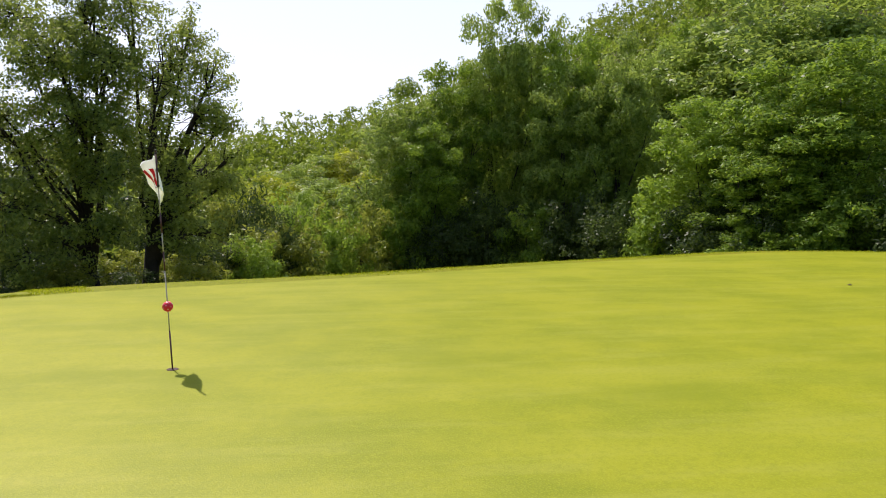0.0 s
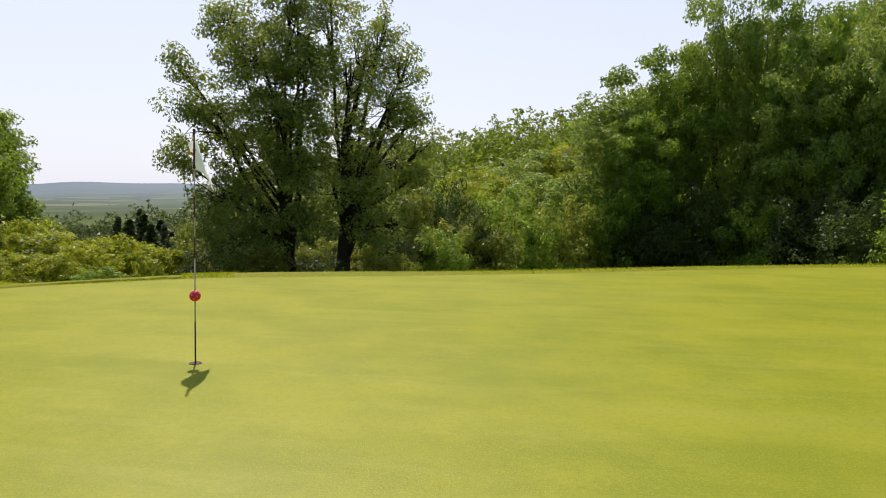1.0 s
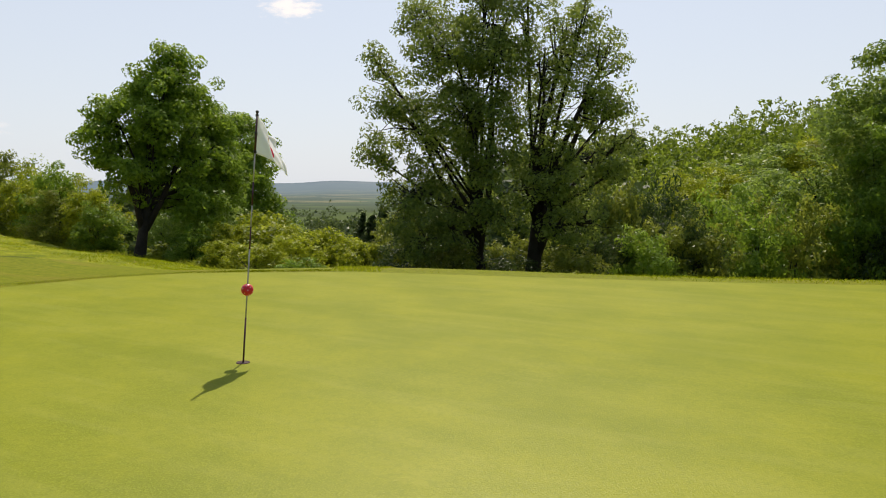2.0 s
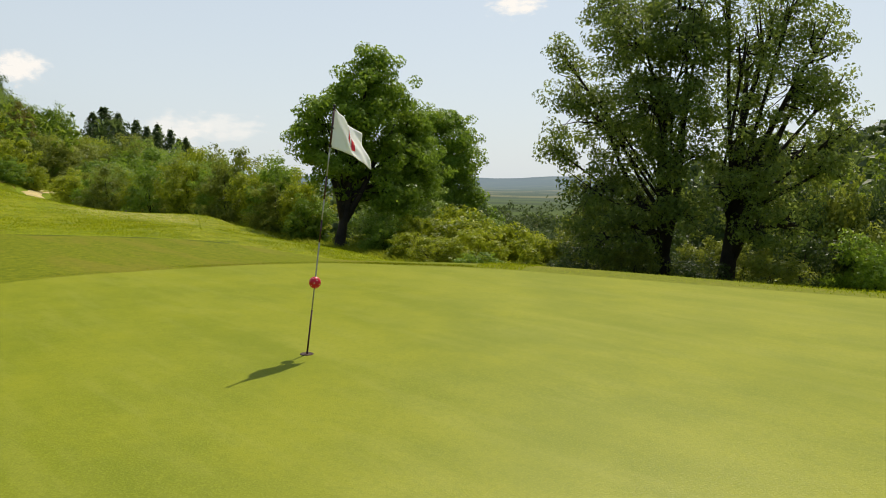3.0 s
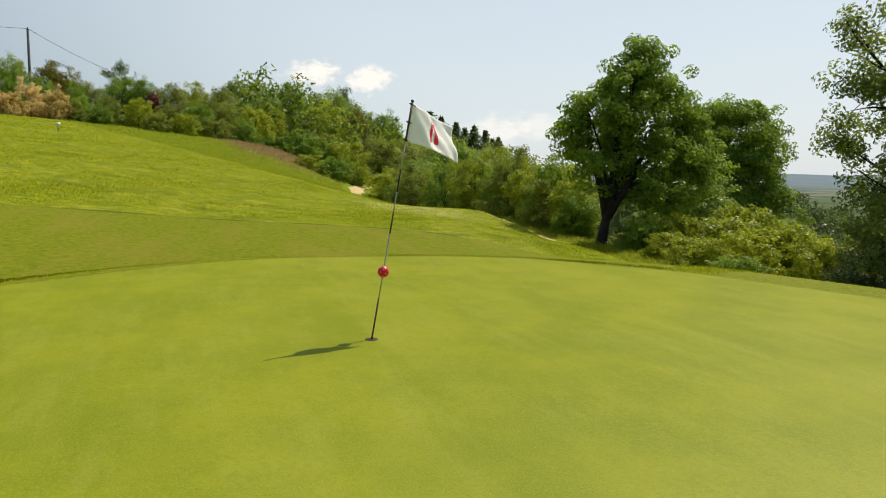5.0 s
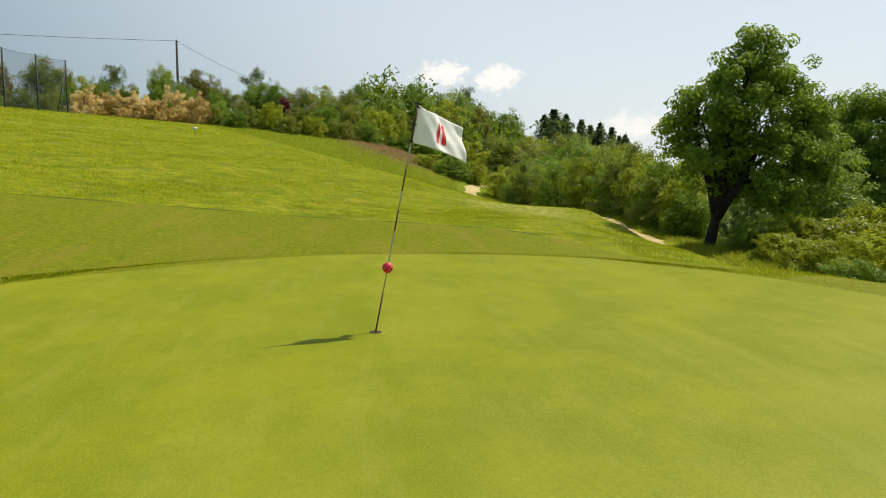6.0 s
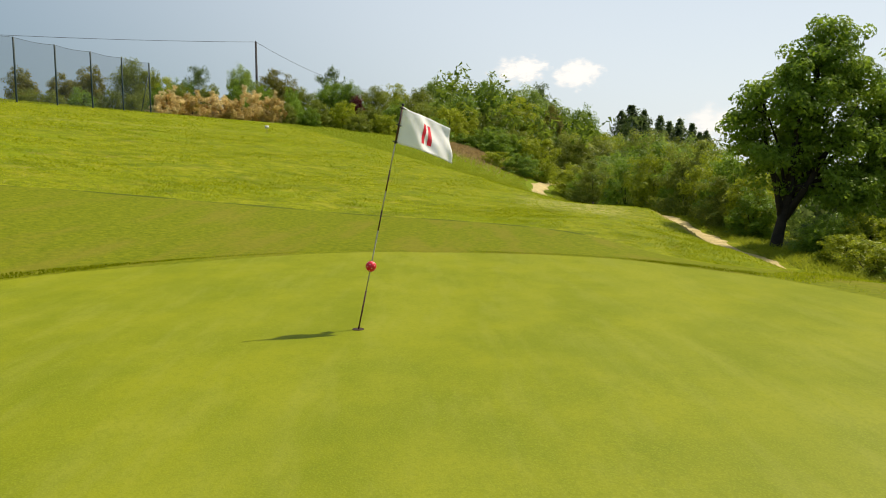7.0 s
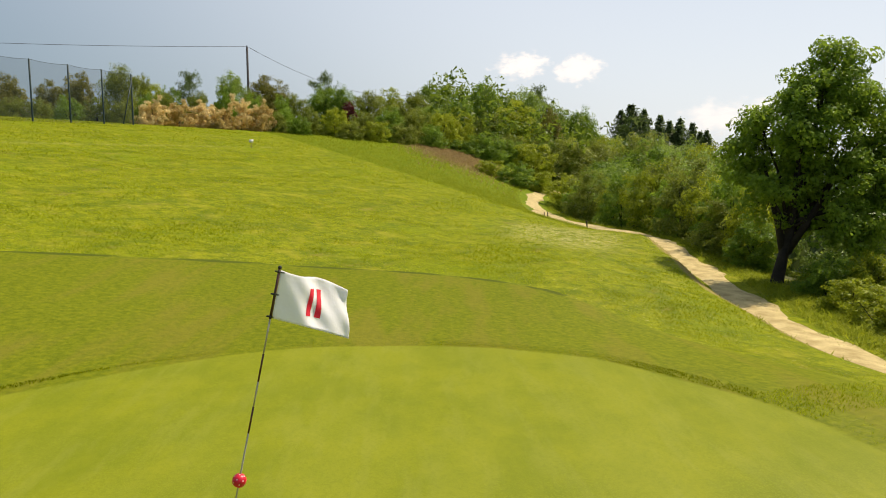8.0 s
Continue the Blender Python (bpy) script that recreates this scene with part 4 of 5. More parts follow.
forest([shrub_c, shrub_b, shrub_a, shrub_b], [(-71.3, 19.7, 2.6, 1.7), (-71.1, 22.4, 3.1, 1.9), (-71.7, 25.5, 3.2, 2.0), (-72.2, 28.9, 3.2, 2.1), (-72.7, 32.5, 3.8, 2.3), (-73.1, 36.1, 4.3, 2.4),
       (-73.4, 39.8, 4.3, 2.5), (-69.7, 18.1, 1.7, 1.4), (-68.5, 20.5, 2.0, 1.5), (-68.9, 26.3, 2.2, 1.8), (-69.5, 29.5, 2.4, 1.8), (-69.9, 33.0, 2.5, 2.0), (-69.3, 36.2, 2.7, 2.0),
       (-74.7, 49.2, 3.9, 3.4), (-69.4, 50.0, 4.2, 3.2), (-70.6, 54.0, 4.6, 3.4)],
       "bushy shrub along the top of the hill", "hill shrubs", 10)
forest([shrub_c], [(-69.9, 43.6, 3.4, 3.1), (-71.3, 40.9, 1.7, 2.3), (-72.0, 48.3, 3.2, 2.4)], "rounded green bush below the dry grass bank", "hill shrubs", 80)
forest([hill_a, hill_b], [(-99.0, 90.0, 9.6, 5.0), (-91.6, 90.6, 13.2, 5.0), (-84.5, 90.8, 15.2, 4.7), (-75.1, 85.9, 15.5, 4.1), (-97.5, 84.1, 8.5, 4.2)], "leafy tree below the conifers", "hill trees", 25)

# the blossom hedge, odd trees and conifers on the hilltop
tan = (grow("shrub", "", "shrub", 3.2, 2.0, 0.1, 61, 0.17, 190, 44, 0.17, "blossom", trunk=0.05, lobe_count=9, limbs=5, gap=0.25), 3.2, 2.0)
forest([tan], [(-66.9, 6.5, 2.7, 1.7), (-67.9, 8.9, 2.6, 2.0), (-68.7, 11.6, 2.7, 2.1), (-69.4, 15.0, 3.4, 2.1), (-68.3, 16.8, 3.0, 1.5), (-66.9, 12.8, 2.3, 1.5)], "tan and cream flowering shrub on the hilltop", "flowering shrubs")
forest([shrub_b, shrub_c], [(-74.9, 8.8, 3.9, 1.3), (-72.8, 17.1, 3.8, 1.3), (-68.5, 18.4, 2.3, 1.0), (-79.1, 9.6, 4.4, 1.8), (-77.7, 12.3, 4.3, 1.8), (-77.3, 15.2, 4.6, 1.8), (-76.9, 18.1, 4.5, 1.7), (-75.4, 20.8, 3.9, 1.5)], "green shrub behind the flowering shrubs", "hill shrubs", 50)
forest([shrub_b, shrub_b, shrub_c], [(-93.9, -5.9, 4.0, 2.2), (-92.4, -3.1, 3.8, 2.2), (-89.7, -0.1, 3.9, 2.2), (-87.1, 2.7, 3.8, 2.0), (-85.8, 5.2, 3.6, 1.9), (-82.5, 7.3, 3.8, 1.4)], "dull green shrub behind the netting", "hill shrubs", 20)
olive = (grow("tree", "", "tree", 6.4, 3.0, 0.5, 62, 0.165, 480, 44, 0.27, "leaf_olive", trunk=0.13, lobe_count=9, limbs=4, form=0.8, slim=0.75), 6.4, 3.0)
forest([olive], [(-84.5, 21.6, 7.0, 3.2), (-107.3, -6.8, 7.6, 2.7), (-101.4, -2.2, 6.5, 2.4), (-97.5, 1.0, 7.4, 2.7), (-88.4, 66.2, 9.1, 2.4)], "olive-brown tree behind the hilltop hedge", "hilltop trees")
maroon = grow("shrub", "small dark red shrub among the hilltop trees", "shrub", 4.0, 1.2, 0.4, 63, 0.26, 110, 24, 0.28, "leaf_red", trunk=0.06, lobe_count=5, limbs=3)
stand(maroon, -75.9, 28.8, 0, 1.0, 1.0)


def fir_sprays(height, radius, boughs, per, seed):
    """Needle sprays along drooping boughs set round a spire, longer towards the ground."""
    rng = np.random.default_rng(seed)
    f = rng.random(boughs) ** 1.25
    reach = radius * (1 - f) ** 0.65 * (0.35 + 0.85 * rng.random(boughs)) + 0.22
    a = rng.random(boughs) * math.tau
    f, reach, a = np.repeat(f, per), np.repeat(reach, per), np.repeat(a, per)
    u = rng.random(boughs * per) ** 0.6
    a = a + rng.normal(size=len(a)) * 0.16
    z = height * (0.04 + 0.94 * f) + reach * (0.22 * u - 0.38 * u * u) + rng.normal(size=len(a)) * 0.16
    pts = np.stack([np.cos(a) * reach * u, np.sin(a) * reach * u, z], 1)
    return pts, np.stack([np.cos(a) * 0.5, np.sin(a) * 0.5, np.full(len(a), 0.6)], 1)


fir = (grow("conifer", "", "tree", 16.0, 3.2, 1.0, 71, 0.34, 1, 1, 0.3, "needle", trunk=0.2, lobes=[(0, 0, 9.0, 1.0, 1.0, 1.0)], points=fir_sprays(16.0, 3.6, 460, 20, 7), limbs=0, slim=0.5), 16.0, 3.2)
forest([fir], [(-135.5, 124.2, 22.6, 7.7), (-135.6, 121.0, 19.2, 5.6), (-134.9, 127.8, 23.4, 5.7), (-130.7, 129.4, 23.4, 5.4), (-127.4, 132.7, 25.1, 6.1), (-124.1, 133.2, 24.6, 5.0),
       (-117.6, 131.0, 22.8, 5.4), (-126.4, 128.1, 21.8, 5.0),
       (-133.0, 126.0, 21.0, 5.0), (-129.0, 131.0, 22.4, 4.7), (-121.0, 132.5, 22.6, 4.7), (-132.8, 122.4, 19.0, 5.0), (-124.8, 130.0, 22.2, 5.0)],
       "dark spire-shaped conifer on the wooded hill", "hill conifers")
pine = (grow("pine", "", "tree", 8.0, 3.0, 2.0, 72, 0.26, 200, 34, 0.34, "needle", trunk=0.16,
             lobes=[(0.4, 0.2, 7.2, 1.6, 1.6, 0.7), (-1.5, 0.6, 6.3, 1.5, 1.5, 0.6), (1.6, -0.5, 6.1, 1.5, 1.4, 0.6), (0.1, -1.2, 5.2, 1.8, 1.6, 0.7), (-0.6, 1.2, 4.6, 1.9, 1.7, 0.7),
                    (1.2, 0.9, 3.8, 1.8, 1.6, 0.8), (-1.2, -0.8, 3.0, 1.8, 1.7, 0.9), (0.3, 0.2, 2.0, 2.0, 1.9, 1.0)], limbs=6, slim=0.35), 8.0, 3.0)
forest([pine], [(-106.2, 15.5, 9.1, 2.6), (-93.3, 31.4, 8.4, 2.1), (-103.2, 74.3, 11.8, 2.6), (-99.7, 54.1, 6.8, 1.8)], "flat-topped dark pine behind the hilltop hedge", "hilltop pines")
yew = grow("tree", "rounded very dark evergreen below the conifers", "tree", 9.0, 5.5, 0.5, 73, 0.4, 150, 46, 0.5, "leaf_dark", trunk=0.2, lobe_count=9, limbs=4)
stand(yew, -116.2, 108.2, 0, 1.2, 1.57)


poplar = (grow("poplar", "", "tree", 16.0, 2.0, 0.5, 75, 0.5, 1, 1, 0.3, "valley_leaf", trunk=0.2, lobes=[(0, 0, 9.0, 1.0, 1.0, 1.0)], points=fir_sprays(16.0, 3.0, 220, 22, 9), limbs=0, slim=0.7), 16.0, 2.0)
forest([poplar], [(-40.5, 204.4, 25.8, 3.6), (-36.7, 200.0, 25.0, 3.8), (-35.6, 210.4, 27.7, 3.8), (-30.6, 196.0, 24.0, 3.6), (-31.3, 216.1, 24.6, 3.8), (-38.4, 208.0, 24.0, 4.0),
       (-33.6, 203.0, 26.4, 3.8), (-28.6, 206.0, 23.4, 3.8), (-42.6, 212.0, 23.0, 4.0), (-26.2, 199.0, 21.6, 3.6)], "slender dark poplar down in the valley", "valley poplars")

# ---- wooded ridge and far valley woods, uncountable ----
def canopy(name, label, material, spots, leaf, count, seed):
    rng = np.random.default_rng(seed)
    pts, size, faces = [], [], []
    for x, y, z, hgt, rad in spots:
        lob = auto_lobes(hgt, rad, hgt * 0.1, 6, rng)
        p, face, _, _ = crown_points(lob, count // 8, 8, rad * 0.14, rng, 0.35)
        faces.append(face)
        pts.append(p + np.array([x, y, z]))
        size.append(np.full(len(p), leaf * max(1.0, rad / 3.6)))
    pts, size = np.concatenate(pts), np.concatenate(size)
    me = leaf_mesh(name, pts, size * (0.6 + 0.8 * rng.random(len(size))), rng, out=np.concatenate(faces))
    tagged(dress(name, me, MAT[material], smooth=False), label, "woods", kind="stuff")


rng = np.random.default_rng(81)
spots = []
for k in range(1500):
    a, r = radians(rng.uniform(3, 66)), rng.uniform(58, 190)
    x, y = r * math.sin(a), r * math.cos(a)
    hgt = rng.uniform(6.5, 10.5)
    spots.append((x, y, height_at(x, y) - 0.5, hgt, rng.uniform(2.4, 4.0)))
canopy("ridge_woods", "green broadleaf woods covering the ridge", "far_leaf", spots, 0.62, 150, 82)
spots = []
for k in range(1300):
    a, r = radians(rng.uniform(-48, 12)), 62 + 800 * rng.random() ** 1.9
    x, y = r * math.sin(a), r * math.cos(a)
    if x < -0.75 * y + 5 and r < 130 or math.sin(x / 37) * math.sin(y / 61) < 0.1 and r > 200:
        continue
    spots.append((x, y, height_at(x, y) - 0.5, rng.uniform(7, 13) * (1 + r / 900), rng.uniform(2.6, 4.6) * (1 + r / 500)))
for k in range(1000):
    a, r = radians(rng.uniform(-32, 0)), 170 + 620 * rng.random() ** 1.2
    x, y = r * math.sin(a), r * math.cos(a)
    if math.sin(x / 61 + 1) * math.sin(y / 83) > -0.6:
        spots.append((x, y, height_at(x, y) - 0.5, rng.uniform(5.5, 9.5), rng.uniform(3.2, 5.4)))
for k in range(420):
    a, r = radians(rng.uniform(-24, 4)), 75 + 480 * rng.random() ** 1.5
    x, y = r * math.sin(a), r * math.cos(a)
    spots.append((x, y, height_at(x, y) - 0.5, rng.uniform(8, 14), rng.uniform(2.6, 4.6) * (1 + r / 400)))
canopy("valley_woods", "bluish green woods and hedgerows in the valley", "valley_leaf", spots, 1.0, 88, 83)
spots = []
for k in range(330):
    a, r = radians(rng.uniform(25, 62)), rng.uniform(88, 185)
    x, y = -r * math.sin(a), r * math.cos(a)
    spots.append((x, y, height_at(x, y) - 0.5, rng.uniform(6, 11), rng.uniform(2.6, 4.4)))
canopy("hill_woods", "mixed green woods covering the far hill", "far_leaf", spots, 0.6, 150, 84)

# ---- flagstick in the cup ----
MAT["pole_white"] = surface("pole_white", (0.34, 0.32, 0.24), (0.46, 0.43, 0.34), 20, 0.4, bump=0.05)
MAT["pole_dark"] = surface("pole_dark", (0.04, 0.012, 0.010), (0.085, 0.025, 0.02), 20, 0.4, bump=0.05)
MAT["clip"] = surface("clip", (0.012, 0.012, 0.013), (0.03, 0.03, 0.03), 20, 0.5, bump=0.05)
MAT["ball_red"] = surface("ball_red", (0.62, 0.012, 0.03), (0.72, 0.02, 0.045), 12, 0.35, bump=0.03)
MAT["hole_pale"] = surface("hole_pale", (0.75, 0.45, 0.42), (0.85, 0.6, 0.55), 12, 0.6, bump=0.0)
MAT["cup"] = surface("cup", (0.025, 0.010, 0.007), (0.06, 0.022, 0.014), 30, 0.8)
MAT["digit"] = surface("digit", (0.58, 0.008, 0.02), (0.66, 0.015, 0.035), 30, 0.7, bump=0.1)


def cloth_material():
    m, n, l, out = nodes("cloth")
    c = place_coords(n, l)
    p = n.new("ShaderNodeBsdfPrincipled")
    l.new(ramp(n, l, noise_tex(n, l, c, 9, 4), (0.94, 0.94, 0.93), (0.98, 0.98, 0.97), 0.3, 0.7), p.inputs["Base Color"])
    p.inputs["Roughness"].default_value = 0.85
    bp = n.new("ShaderNodeBump")
    bp.inputs["Strength"].default_value, bp.inputs["Distance"].default_value = 0.3, 0.01
    l.new(noise_tex(n, l, c, 22, 3), bp.inputs["Height"])
    l.new(bp.outputs[0], p.inputs["Normal"])
    t = n.new("ShaderNodeBsdfTranslucent")
    t.inputs["Color"].default_value = (0.97, 0.97, 0.95, 1)
    mx = n.new("ShaderNodeMixShader")
    mx.inputs[0].default_value = 0.38
    l.new(p.outputs[0], mx.inputs[1])
    l.new(t.outputs[0], mx.inputs[2])
    l.new(mx.outputs[0], out.inputs[0])
    return m


MAT["cloth"] = cloth_material()
AXIS = Vector((0.0, 0.216, 0.9764)).normalized()
FLY = Vector((-0.10, 0.95, -0.27)).normalized()
SIDE = FLY.cross(AXIS).normalized()


def on_flag(u, v, lift=0.0):
    """A place on the flag: u along the fly, v up the hoist, lift out of the cloth."""
    wave = (0.036 * math.sin(u * 5.2 + v * 1.4) + 0.016 * math.sin(u * 11 - v * 3.0) + 0.014 * u * math.sin(v * 8 + u * 6) + 0.008 * math.sin(u * 17 + v * 9)) * min(1, u * 2.5)
    droop = -0.035 * u * u - 0.012 * math.sin(u * 7) * v
    return AXIS * (1.775 + 0.345 * v) + FLY * (0.012 + 0.53 * u - 0.02 * v * u) + SIDE * (wave + lift + 0.23 * (1 - v) * u) + Vector((0, 0, droop))


def build_flagstick():
    root = tagged(new("flagstick"), "leaning banded golf flagstick with white number flag and red ball", "flagstick")
    bands = [(-0.08, 0.38, "pole_dark", 0.0075), (0.38, 0.95, "pole_white", 0.0060), (0.95, 1.14, "pole_dark", 0.0068), (1.14, 1.32, "pole_white", 0.0060),
             (1.32, 1.52, "pole_dark", 0.0068), (1.52, 1.77, "pole_white", 0.0060), (1.77, 2.13, "pole_dark", 0.0090)]
    for a, b, mat, r in bands:
        bm = bmesh.new()
        tube(bm, [AXIS * a, AXIS * b], [r, r], 12)
        part("pole_section", bm, MAT[mat], root, "dark brown band" if mat == "pole_dark" else "pale white band")
    bm = bmesh.new()
    bmesh.ops.create_uvsphere(bm, u_segments=16, v_segments=8, radius=0.014, matrix=Matrix.Translation(AXIS * 2.137))
    part("cap", bm, MAT["clip"], root)
    for z in (1.785, 1.945, 2.105):
        bm = bmesh.new()
        tube(bm, [AXIS * (z - 0.008), AXIS * (z + 0.008)], [0.013, 0.013], 10)
        tube(bm, [AXIS * z - FLY * 0.03, AXIS * z + FLY * 0.045], [0.006, 0.006], 8)
        part("clip", bm, MAT["clip"], root, "black plastic flag clip")
    # the flag, a rippled cloth with a little thickness
    nu, nv = 40, 22
    verts, quads = [], []
    for side in (0.0012, -0.0012):
        verts += [on_flag(i / nu, j / nv, side)[:] for i in range(nu + 1) for j in range(nv + 1)]
    q = (nu + 1) * (nv + 1)
    for i in range(nu):
        for j in range(nv):
            a = i * (nv + 1) + j
            quads.append((a, a + nv + 1, a + nv + 2, a + 1))
            quads.append((q + a, q + a + 1, q + a + nv + 2, q + a + nv + 1))
    rim = [i * (nv + 1) for i in range(nu + 1)] + [nu * (nv + 1) + j for j in range(1, nv + 1)] + [i * (nv + 1) + nv for i in range(nu - 1, -1, -1)] + list(range(nv - 1, 0, -1))
    for a, b in zip(rim, rim[1:] + rim[:1]):
        quads.append((a, q + a, q + b, b))
    flag = dress("flag", mesh_from("flag", verts, quads), MAT["cloth"], root, "rippled white cloth flag")
    # hole number on both faces of the cloth
    curve = bpy.data.curves.new("number", "FONT")
    curve.body, curve.offset, curve.resolution_u = "11", 0.085, 3
    text = new("number_source", curve)
    flat = bpy.data.meshes.new_from_object(text)
    bpy.data.objects.remove(text)
    bpy.data.curves.remove(curve)
    co = np.array([v.co for v in flat.vertices])
    lo, hi = co.min(0), co.max(0)
    for face in (1, -1):
        bm = bmesh.new()
        bm.from_mesh(flat)
        for axis, count in ((0, 8), (1, 14)):
            for k in range(1, count):
                at = Vector((0, 0, 0))
                at[axis] = lo[axis] + (hi[axis] - lo[axis]) * k / count
                way = Vector((axis == 0, axis == 1, 0))
                bmesh.ops.bisect_plane(bm, geom=bm.verts[:] + bm.edges[:] + bm.faces[:], plane_co=at, plane_no=way)
        for v in bm.verts:
            a, b = (v.co.x - lo[0]) / (hi[0] - lo[0]), (v.co.y - lo[1]) / (hi[1] - lo[1])
            a = a if face < 0 else 1 - a
            v.co = on_flag(0.42 + 0.21 * a + 0.05 * (b - 0.5), 0.22 + 0.55 * b, 0.005 * face)
        part("number", bm, MAT["digit"], flag, "red hole number 11")
    # perforated red ball
    c = AXIS * 0.61
    bm = bmesh.new()
    bmesh.ops.create_uvsphere(bm, u_segments=28, v_segments=18, radius=0.05, matrix=Matrix.Translation(c))
    ball = part("ball", bm, MAT["ball_red"], root, "perforated red plastic ball")
    # pale discs mark the holes; brightness seen through them is painted in
    for k in range(22):
        z = 1 - 2 * (k + 0.5) / 22
        a = k * 2.399
        d = Vector((math.sqrt(1 - z * z) * math.cos(a), math.sqrt(1 - z * z) * math.sin(a), z))
        bm = bmesh.new()
        bmesh.ops.create_circle(bm, cap_ends=True, segments=10, radius=0.0055, matrix=Matrix.Translation(c + d * 0.0504) @ d.to_track_quat("Z", "Y").to_matrix().to_4x4())
        part("perforation", bm, MAT["hole_pale"], ball, smooth=False)
    # the cup's rim in the turf
    bm = bmesh.new()
    rings = [[bm.verts.new((r * math.cos(k * math.tau / 32), r * math.sin(k * math.tau / 32), z)) for k in range(32)] for r, z in ((0.056, 0.001), (0.053, 0.006), (0.049, 0.004), (0.03, 0.003))]
    for a, b in zip(rings, rings[1:]):
        for k in range(32):
            bm.faces.new((a[k], a[(k + 1) % 32], b[(k + 1) % 32], b[k]))
    bm.faces.new(rings[-1])
    tagged(finish("hole_cup", bm, MAT["cup"]), "reddish brown cup rim set in the turf", "golf hole").location.z = height_at(0, 0)


build_flagstick()

# ---- ball-stop fence on the hilltop ----
MAT["post_green"] = surface("post_green", (0.010, 0.028, 0.022), (0.025, 0.05, 0.04), 8, 0.5, bump=0.1)


def net_material():
    m, n, l, out = nodes("net")
    d = n.new("ShaderNodeBsdfDiffuse")
    c = place_coords(n, l)
    l.new(ramp(n, l, noise_tex(n, l, c, 0.6), (0.03, 0.045, 0.04), (0.06, 0.08, 0.07), 0.3, 0.7), d.inputs[0])
    t = n.new("ShaderNodeBsdfTransparent")
    mx = n.new("ShaderNodeMixShader")
    mx.inputs[0].default_value = 0.23
    l.new(t.outputs[0], mx.inputs[1])
    l.new(d.outputs[0], mx.inputs[2])
    l.new(mx.outputs[0], out.inputs[0])
    return m


MAT["net"] = net_material()


def build_fence():
    root = tagged(new("fence"), "tall dark green ball-stop net fence on the hilltop", "fence")
    feet = [Vector((-49.33 - 2.83 * k, -2.54 + 2.22 * k, 0)) for k in range(-4, 4)]
    for f in feet:
        f.z = height_at(f.x, f.y)
    tops = [f + Vector((0, 0, 3.95)) for f in feet]
    for f, t in zip(feet, tops):
        bm = bmesh.new()
        tube(bm, [f - Vector((0, 0, 0.4)), f, t, t + Vector((0, 0, 0.02))], [0.06, 0.06, 0.055, 0.03], 10)
        part("post", bm, MAT["post_green"], root)
    bm = bmesh.new()
    tube(bm, [feet[-1] - (feet[-2] - feet[-1]) * -0.36 , tops[-1] - Vector((0, 0, 0.5))], [0.04, 0.04], 8)
    part("brace", bm, MAT["post_green"], root)
    for a, b, c, d in zip(feet, feet[1:], tops, tops[1:]):
        bm = bmesh.new()
        grid = []
        for i in range(9):
            u = i / 8
            sag = 0.09 * 4 * u * (1 - u)
            lo, hi = a.lerp(b, u), c.lerp(d, u) - Vector((0, 0, sag))
            grid.append([bm.verts.new(lo.lerp(hi, j / 5) + Vector((0.12 * math.sin(u * 3.1 + j), 0.1 * math.sin(j * 1.3) * u * (1 - u) * 4, 0))) for j in range(6)])
        for i in range(8):
            for j in range(5):
                bm.faces.new((grid[i][j], grid[i + 1][j], grid[i + 1][j + 1], grid[i][j + 1]))
        part("net", bm, MAT["net"], root, "fine dark netting")
        bm = bmesh.new()
        tube(bm, [c.lerp(d, i / 8) - Vector((0, 0, 0.09 * 4 * (i / 8) * (1 - i / 8))) for i in range(9)], [0.012] * 9, 5)
        part("cable", bm, MAT["post_green"], root)


build_fence()

# ---- utility poles and wires ----
MAT["pole_wood"] = surface("pole_wood", (0.03, 0.028, 0.03), (0.07, 0.065, 0.06), 2, 0.85, bump=0.4)
MAT["wire"] = surface("wire", (0.05, 0.055, 0.06), (0.09, 0.09, 0.10), 2, 0.6, bump=0.0)


def utility_pole(x, y, top, arm):
    root = tagged(new("utility_pole"), "dark wooden utility pole carrying a wire", "utility pole", "utility poles")
    g = height_at(x, y)
    bm = bmesh.new()
    tube(bm, [(x, y, g - 0.5), (x, y, g), (x, y, top)], [0.20, 0.19, 0.13], 12)
    part("pole", bm, MAT["pole_wood"], root)
    if arm:
        for dz in (0.4, 1.1):
            bm = bmesh.new()
            bmesh.ops.create_cube(bm, size=1, matrix=pose(x, y, top - dz, 0, 0, 60) @ Matrix.Diagonal((2.2, 0.16, 0.16, 1)))
            bmesh.ops.bevel(bm, geom=bm.edges[:], offset=0.02, segments=1, affect="EDGES")
            part("crossarm", bm, MAT["pole_wood"], root)
    bm = bmesh.new()
    tube(bm, [(x, y, top), (x, y, top + 0.12), (x, y, top + 0.2)], [0.05, 0.07, 0.03], 8)
    part("insulator", bm, MAT["clip"], root)


utility_pole(-94.5, 21.4, 18.3, False)
utility_pole(-142.0, 76.7, 20.6, True)


def wire(a, b, sag):
    a, b = Vector(a), Vector(b)
    bm = bmesh.new()
    tube(bm, [a.lerp(b, i / 20) - Vector((0, 0, sag * 4 * (i / 20) * (1 - i / 20))) for i in range(21)], [0.026] * 21, 5)
    tagged(finish("overhead_wire", bm, MAT["wire"]), "thin dark overhead wire strung between poles", "wire", "overhead wires")


wire((-94.5, 21.4, 18.35), (-78.0, -60.0, 14.5), 1.2)
wire((-94.5, 21.4, 18.35), (-142.0, 76.7, 20.5), 4.2)

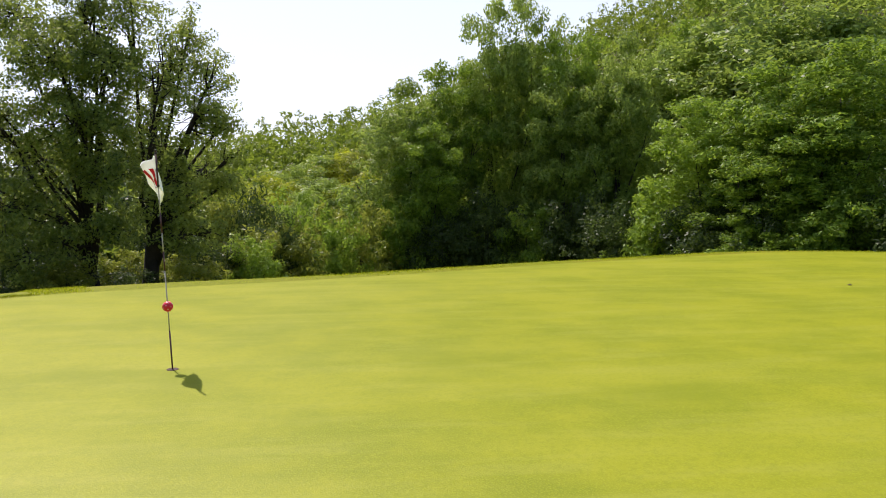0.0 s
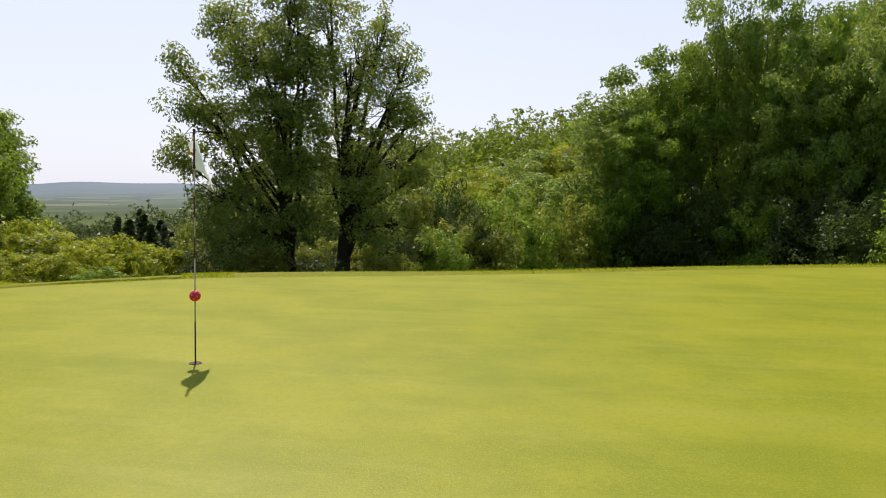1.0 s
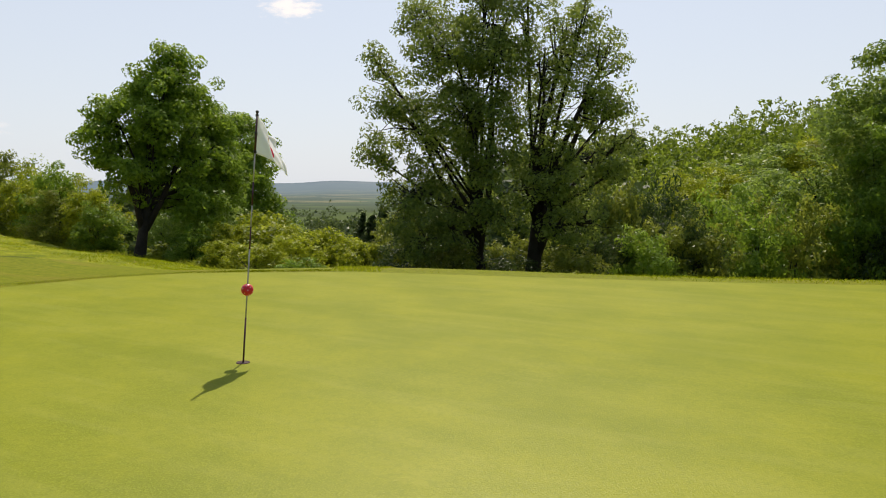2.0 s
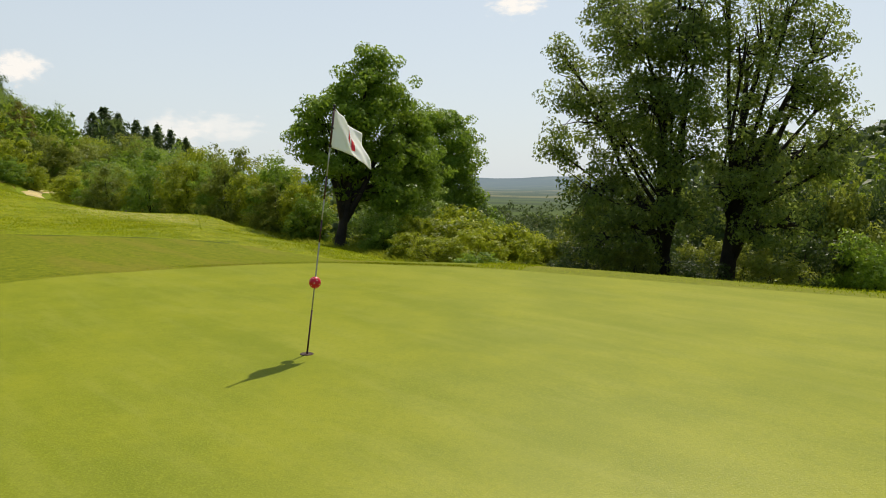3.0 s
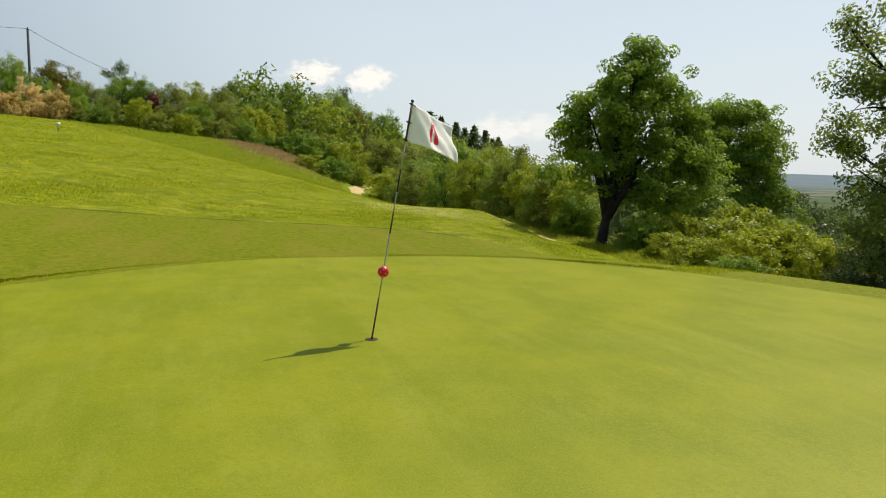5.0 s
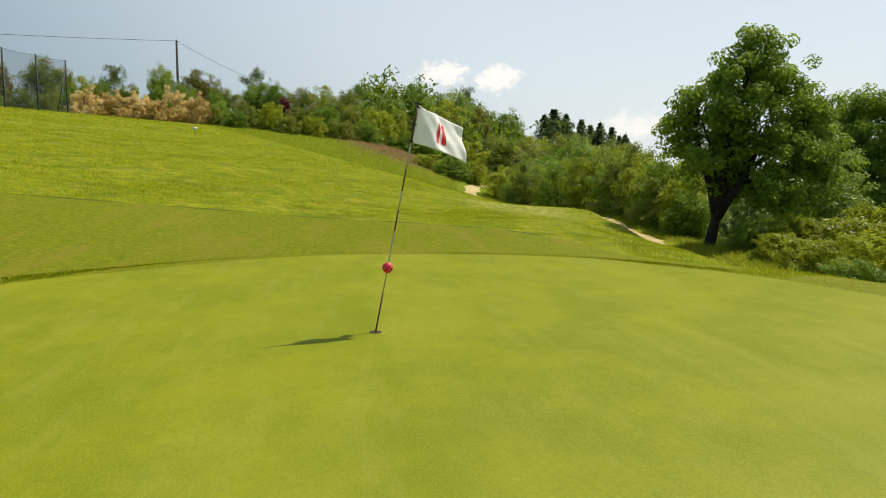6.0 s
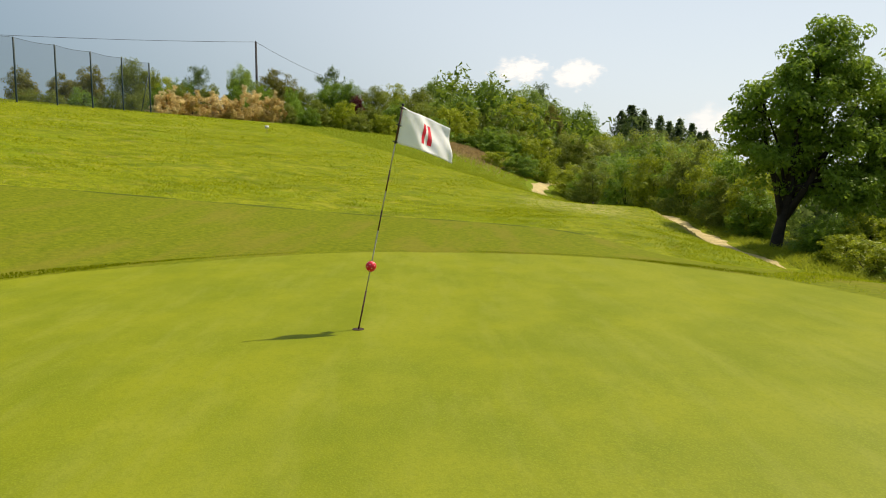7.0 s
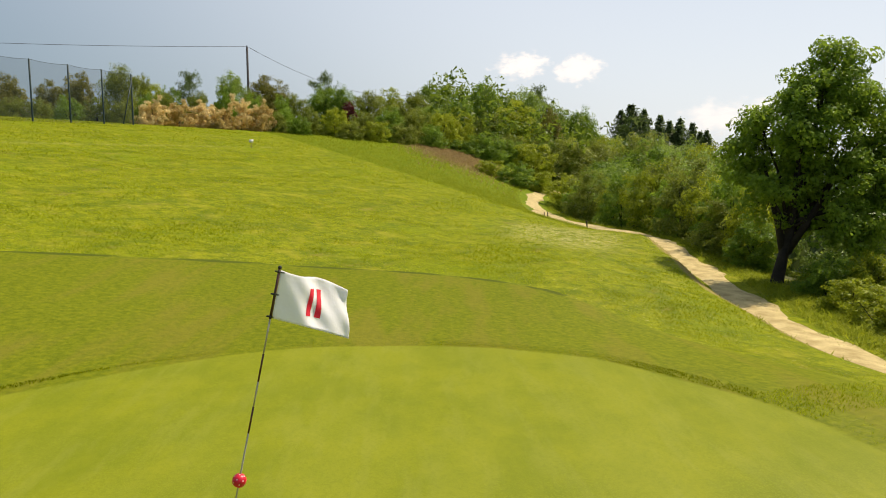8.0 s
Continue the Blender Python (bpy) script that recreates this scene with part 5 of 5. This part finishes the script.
# ---- small things on the hill and by the track ----
MAT["white_paint"] = surface("white_paint", (0.72, 0.72, 0.70), (0.82, 0.82, 0.80), 10, 0.5, bump=0.1)
MAT["stake_wood"] = surface("stake_wood", (0.06, 0.045, 0.035), (0.14, 0.11, 0.08), 10, 0.85, bump=0.4)


def tee_marker(x, y):
    root = tagged(new("tee_marker"), "small white tee sign on a short post in the rough", "sign")
    g = height_at(x, y)
    bm = bmesh.new()
    tube(bm, [(x, y, g - 0.1), (x, y, g + 0.42)], [0.022, 0.022], 8)
    part("post", bm, MAT["stake_wood"], root)
    bm = bmesh.new()
    bmesh.ops.create_cube(bm, size=1, matrix=pose(x + 0.03, y, g + 0.50, 0, -12, -20) @ Matrix.Diagonal((0.04, 0.30, 0.20, 1)))
    bmesh.ops.bevel(bm, geom=bm.edges[:], offset=0.01, segments=2, affect="EDGES")
    part("board", bm, MAT["white_paint"], root)


tee_marker(-47.2, 10.9)


def stake(x, y, tall):
    bm = bmesh.new()
    tube(bm, [(0, 0, -0.2), (0, 0, tall * 0.96), (0, 0, tall)], [0.045, 0.04, 0.02], 8)
    ob = tagged(finish("stake", bm, MAT["stake_wood"]), "short dark wooden stake beside the sandy track", "stake", "track stakes")
    ob.matrix_basis = pose(x, y, height_at(x, y), 3, -2, 0)


for x, y, tall in ((-36.0, 28.2, 0.5), (-34.9, 27.7, 0.55), (-28.5, 25.9, 0.5)):
    stake(x, y, tall)


def fallen_branch(x, y, long, turn):
    bm = bmesh.new()
    tube(bm, [(0, 0, 0.05), (long * 0.4, 0.06, 0.16), (long * 0.75, 0.0, 0.27), (long, -0.05, 0.42)], [0.035, 0.03, 0.024, 0.01], 7)
    tube(bm, [(long * 0.4, 0.06, 0.16), (long * 0.55, 0.3, 0.2), (long * 0.7, 0.42, 0.3)], [0.018, 0.013, 0.006], 6)
    ob = tagged(finish("branch", bm, MAT["dead_wood"]), "bleached fallen branch beside the bend of the track", "branch")
    ob.matrix_basis = pose(x, y, height_at(x, y) + 0.02, 0, 0, turn)


MAT["dead_wood"] = surface("dead_wood", (0.26, 0.22, 0.17), (0.5, 0.45, 0.36), 12, 0.9, bump=0.4)
fallen_branch(-41.2, 33.1, 1.5, -35)
# a small dark brown mark on the turf
bm = bmesh.new()
rng = np.random.default_rng(77)
rim = [bm.verts.new((0.075 * math.cos(k * math.tau / 14) * (0.8 + 0.4 * rng.random()), 0.035 * math.sin(k * math.tau / 14) * (0.8 + 0.4 * rng.random()), 0.002)) for k in range(14)]
mid = bm.verts.new((0, 0, 0.008))
for k in range(14):
    bm.faces.new((rim[k], rim[(k + 1) % 14], mid))
MAT["mark_brown"] = surface("mark_brown", (0.03, 0.022, 0.012), (0.07, 0.05, 0.03), 40, 0.95, bump=0.5)
tagged(finish("divot", bm, MAT["mark_brown"]), "small dark irregular mark on the putting turf", "divot").matrix_basis = pose(11.30, -0.10, height_at(11.30, -0.10) + 0.012, 0, 0, 20)


# ---- cumulus clouds, kilometres off ----
def cloud_material():
    m, n, l, out = nodes("cloud")
    c = place_coords(n, l, "Object", (1, 1, 1))
    ln = n.new("ShaderNodeVectorMath")
    ln.operation = "LENGTH"
    l.new(c, ln.inputs[0])
    info = n.new("ShaderNodeObjectInfo")
    ofs = n.new("ShaderNodeVectorMath")
    ofs.operation = "ADD"
    l.new(c, ofs.inputs[0])
    l.new(info.outputs["Random"], ofs.inputs[1])
    f = mul(n, l, mul(n, l, noise_tex(n, l, ofs.outputs[0], 2.4, 8.0, 0.62), 1.5), mul(n, l, ln.outputs["Value"], -0.9), "ADD")
    e = n.new("ShaderNodeEmission")
    e.inputs[0].default_value, e.inputs[1].default_value = (1.0, 0.99, 0.97, 1), 1.0
    t = n.new("ShaderNodeBsdfTransparent")
    mx = n.new("ShaderNodeMixShader")
    l.new(mul(n, l, step(n, l, f, 0.0, 0.55), info.outputs["Alpha"]), mx.inputs[0])
    l.new(t.outputs[0], mx.inputs[1])
    l.new(e.outputs[0], mx.inputs[2])
    l.new(mx.outputs[0], out.inputs[0])
    return m


MAT["cloud"] = cloud_material()
for d, wide, high, dense in (((-0.828, 0.546, 0.131), 190, 100, 0.95), ((-0.784, 0.608, 0.125), 180, 110, 0.9), ((-0.672, 0.738, 0.058), 230, 130, 0.6),
                             ((-0.282, 0.934, 0.226), 200, 80, 0.95), ((-0.627, 0.776, 0.062), 260, 110, 0.5)):
    bm = bmesh.new()
    bmesh.ops.create_grid(bm, x_segments=8, y_segments=8, size=1)
    ob = tagged(finish("cloud_backdrop", bm, MAT["cloud"], smooth=False), "small white fair-weather cumulus cloud", "cloud", kind="structure")
    p = Vector(d).normalized() * 3900
    ob.matrix_basis = Matrix.Translation(p) @ (p.to_track_quat("Z", "Y").to_matrix().to_4x4()) @ Matrix.Diagonal((wide, high, 1, 1))
    ob.color = (1, 1, 1, dense)
    ob.visible_shadow = False
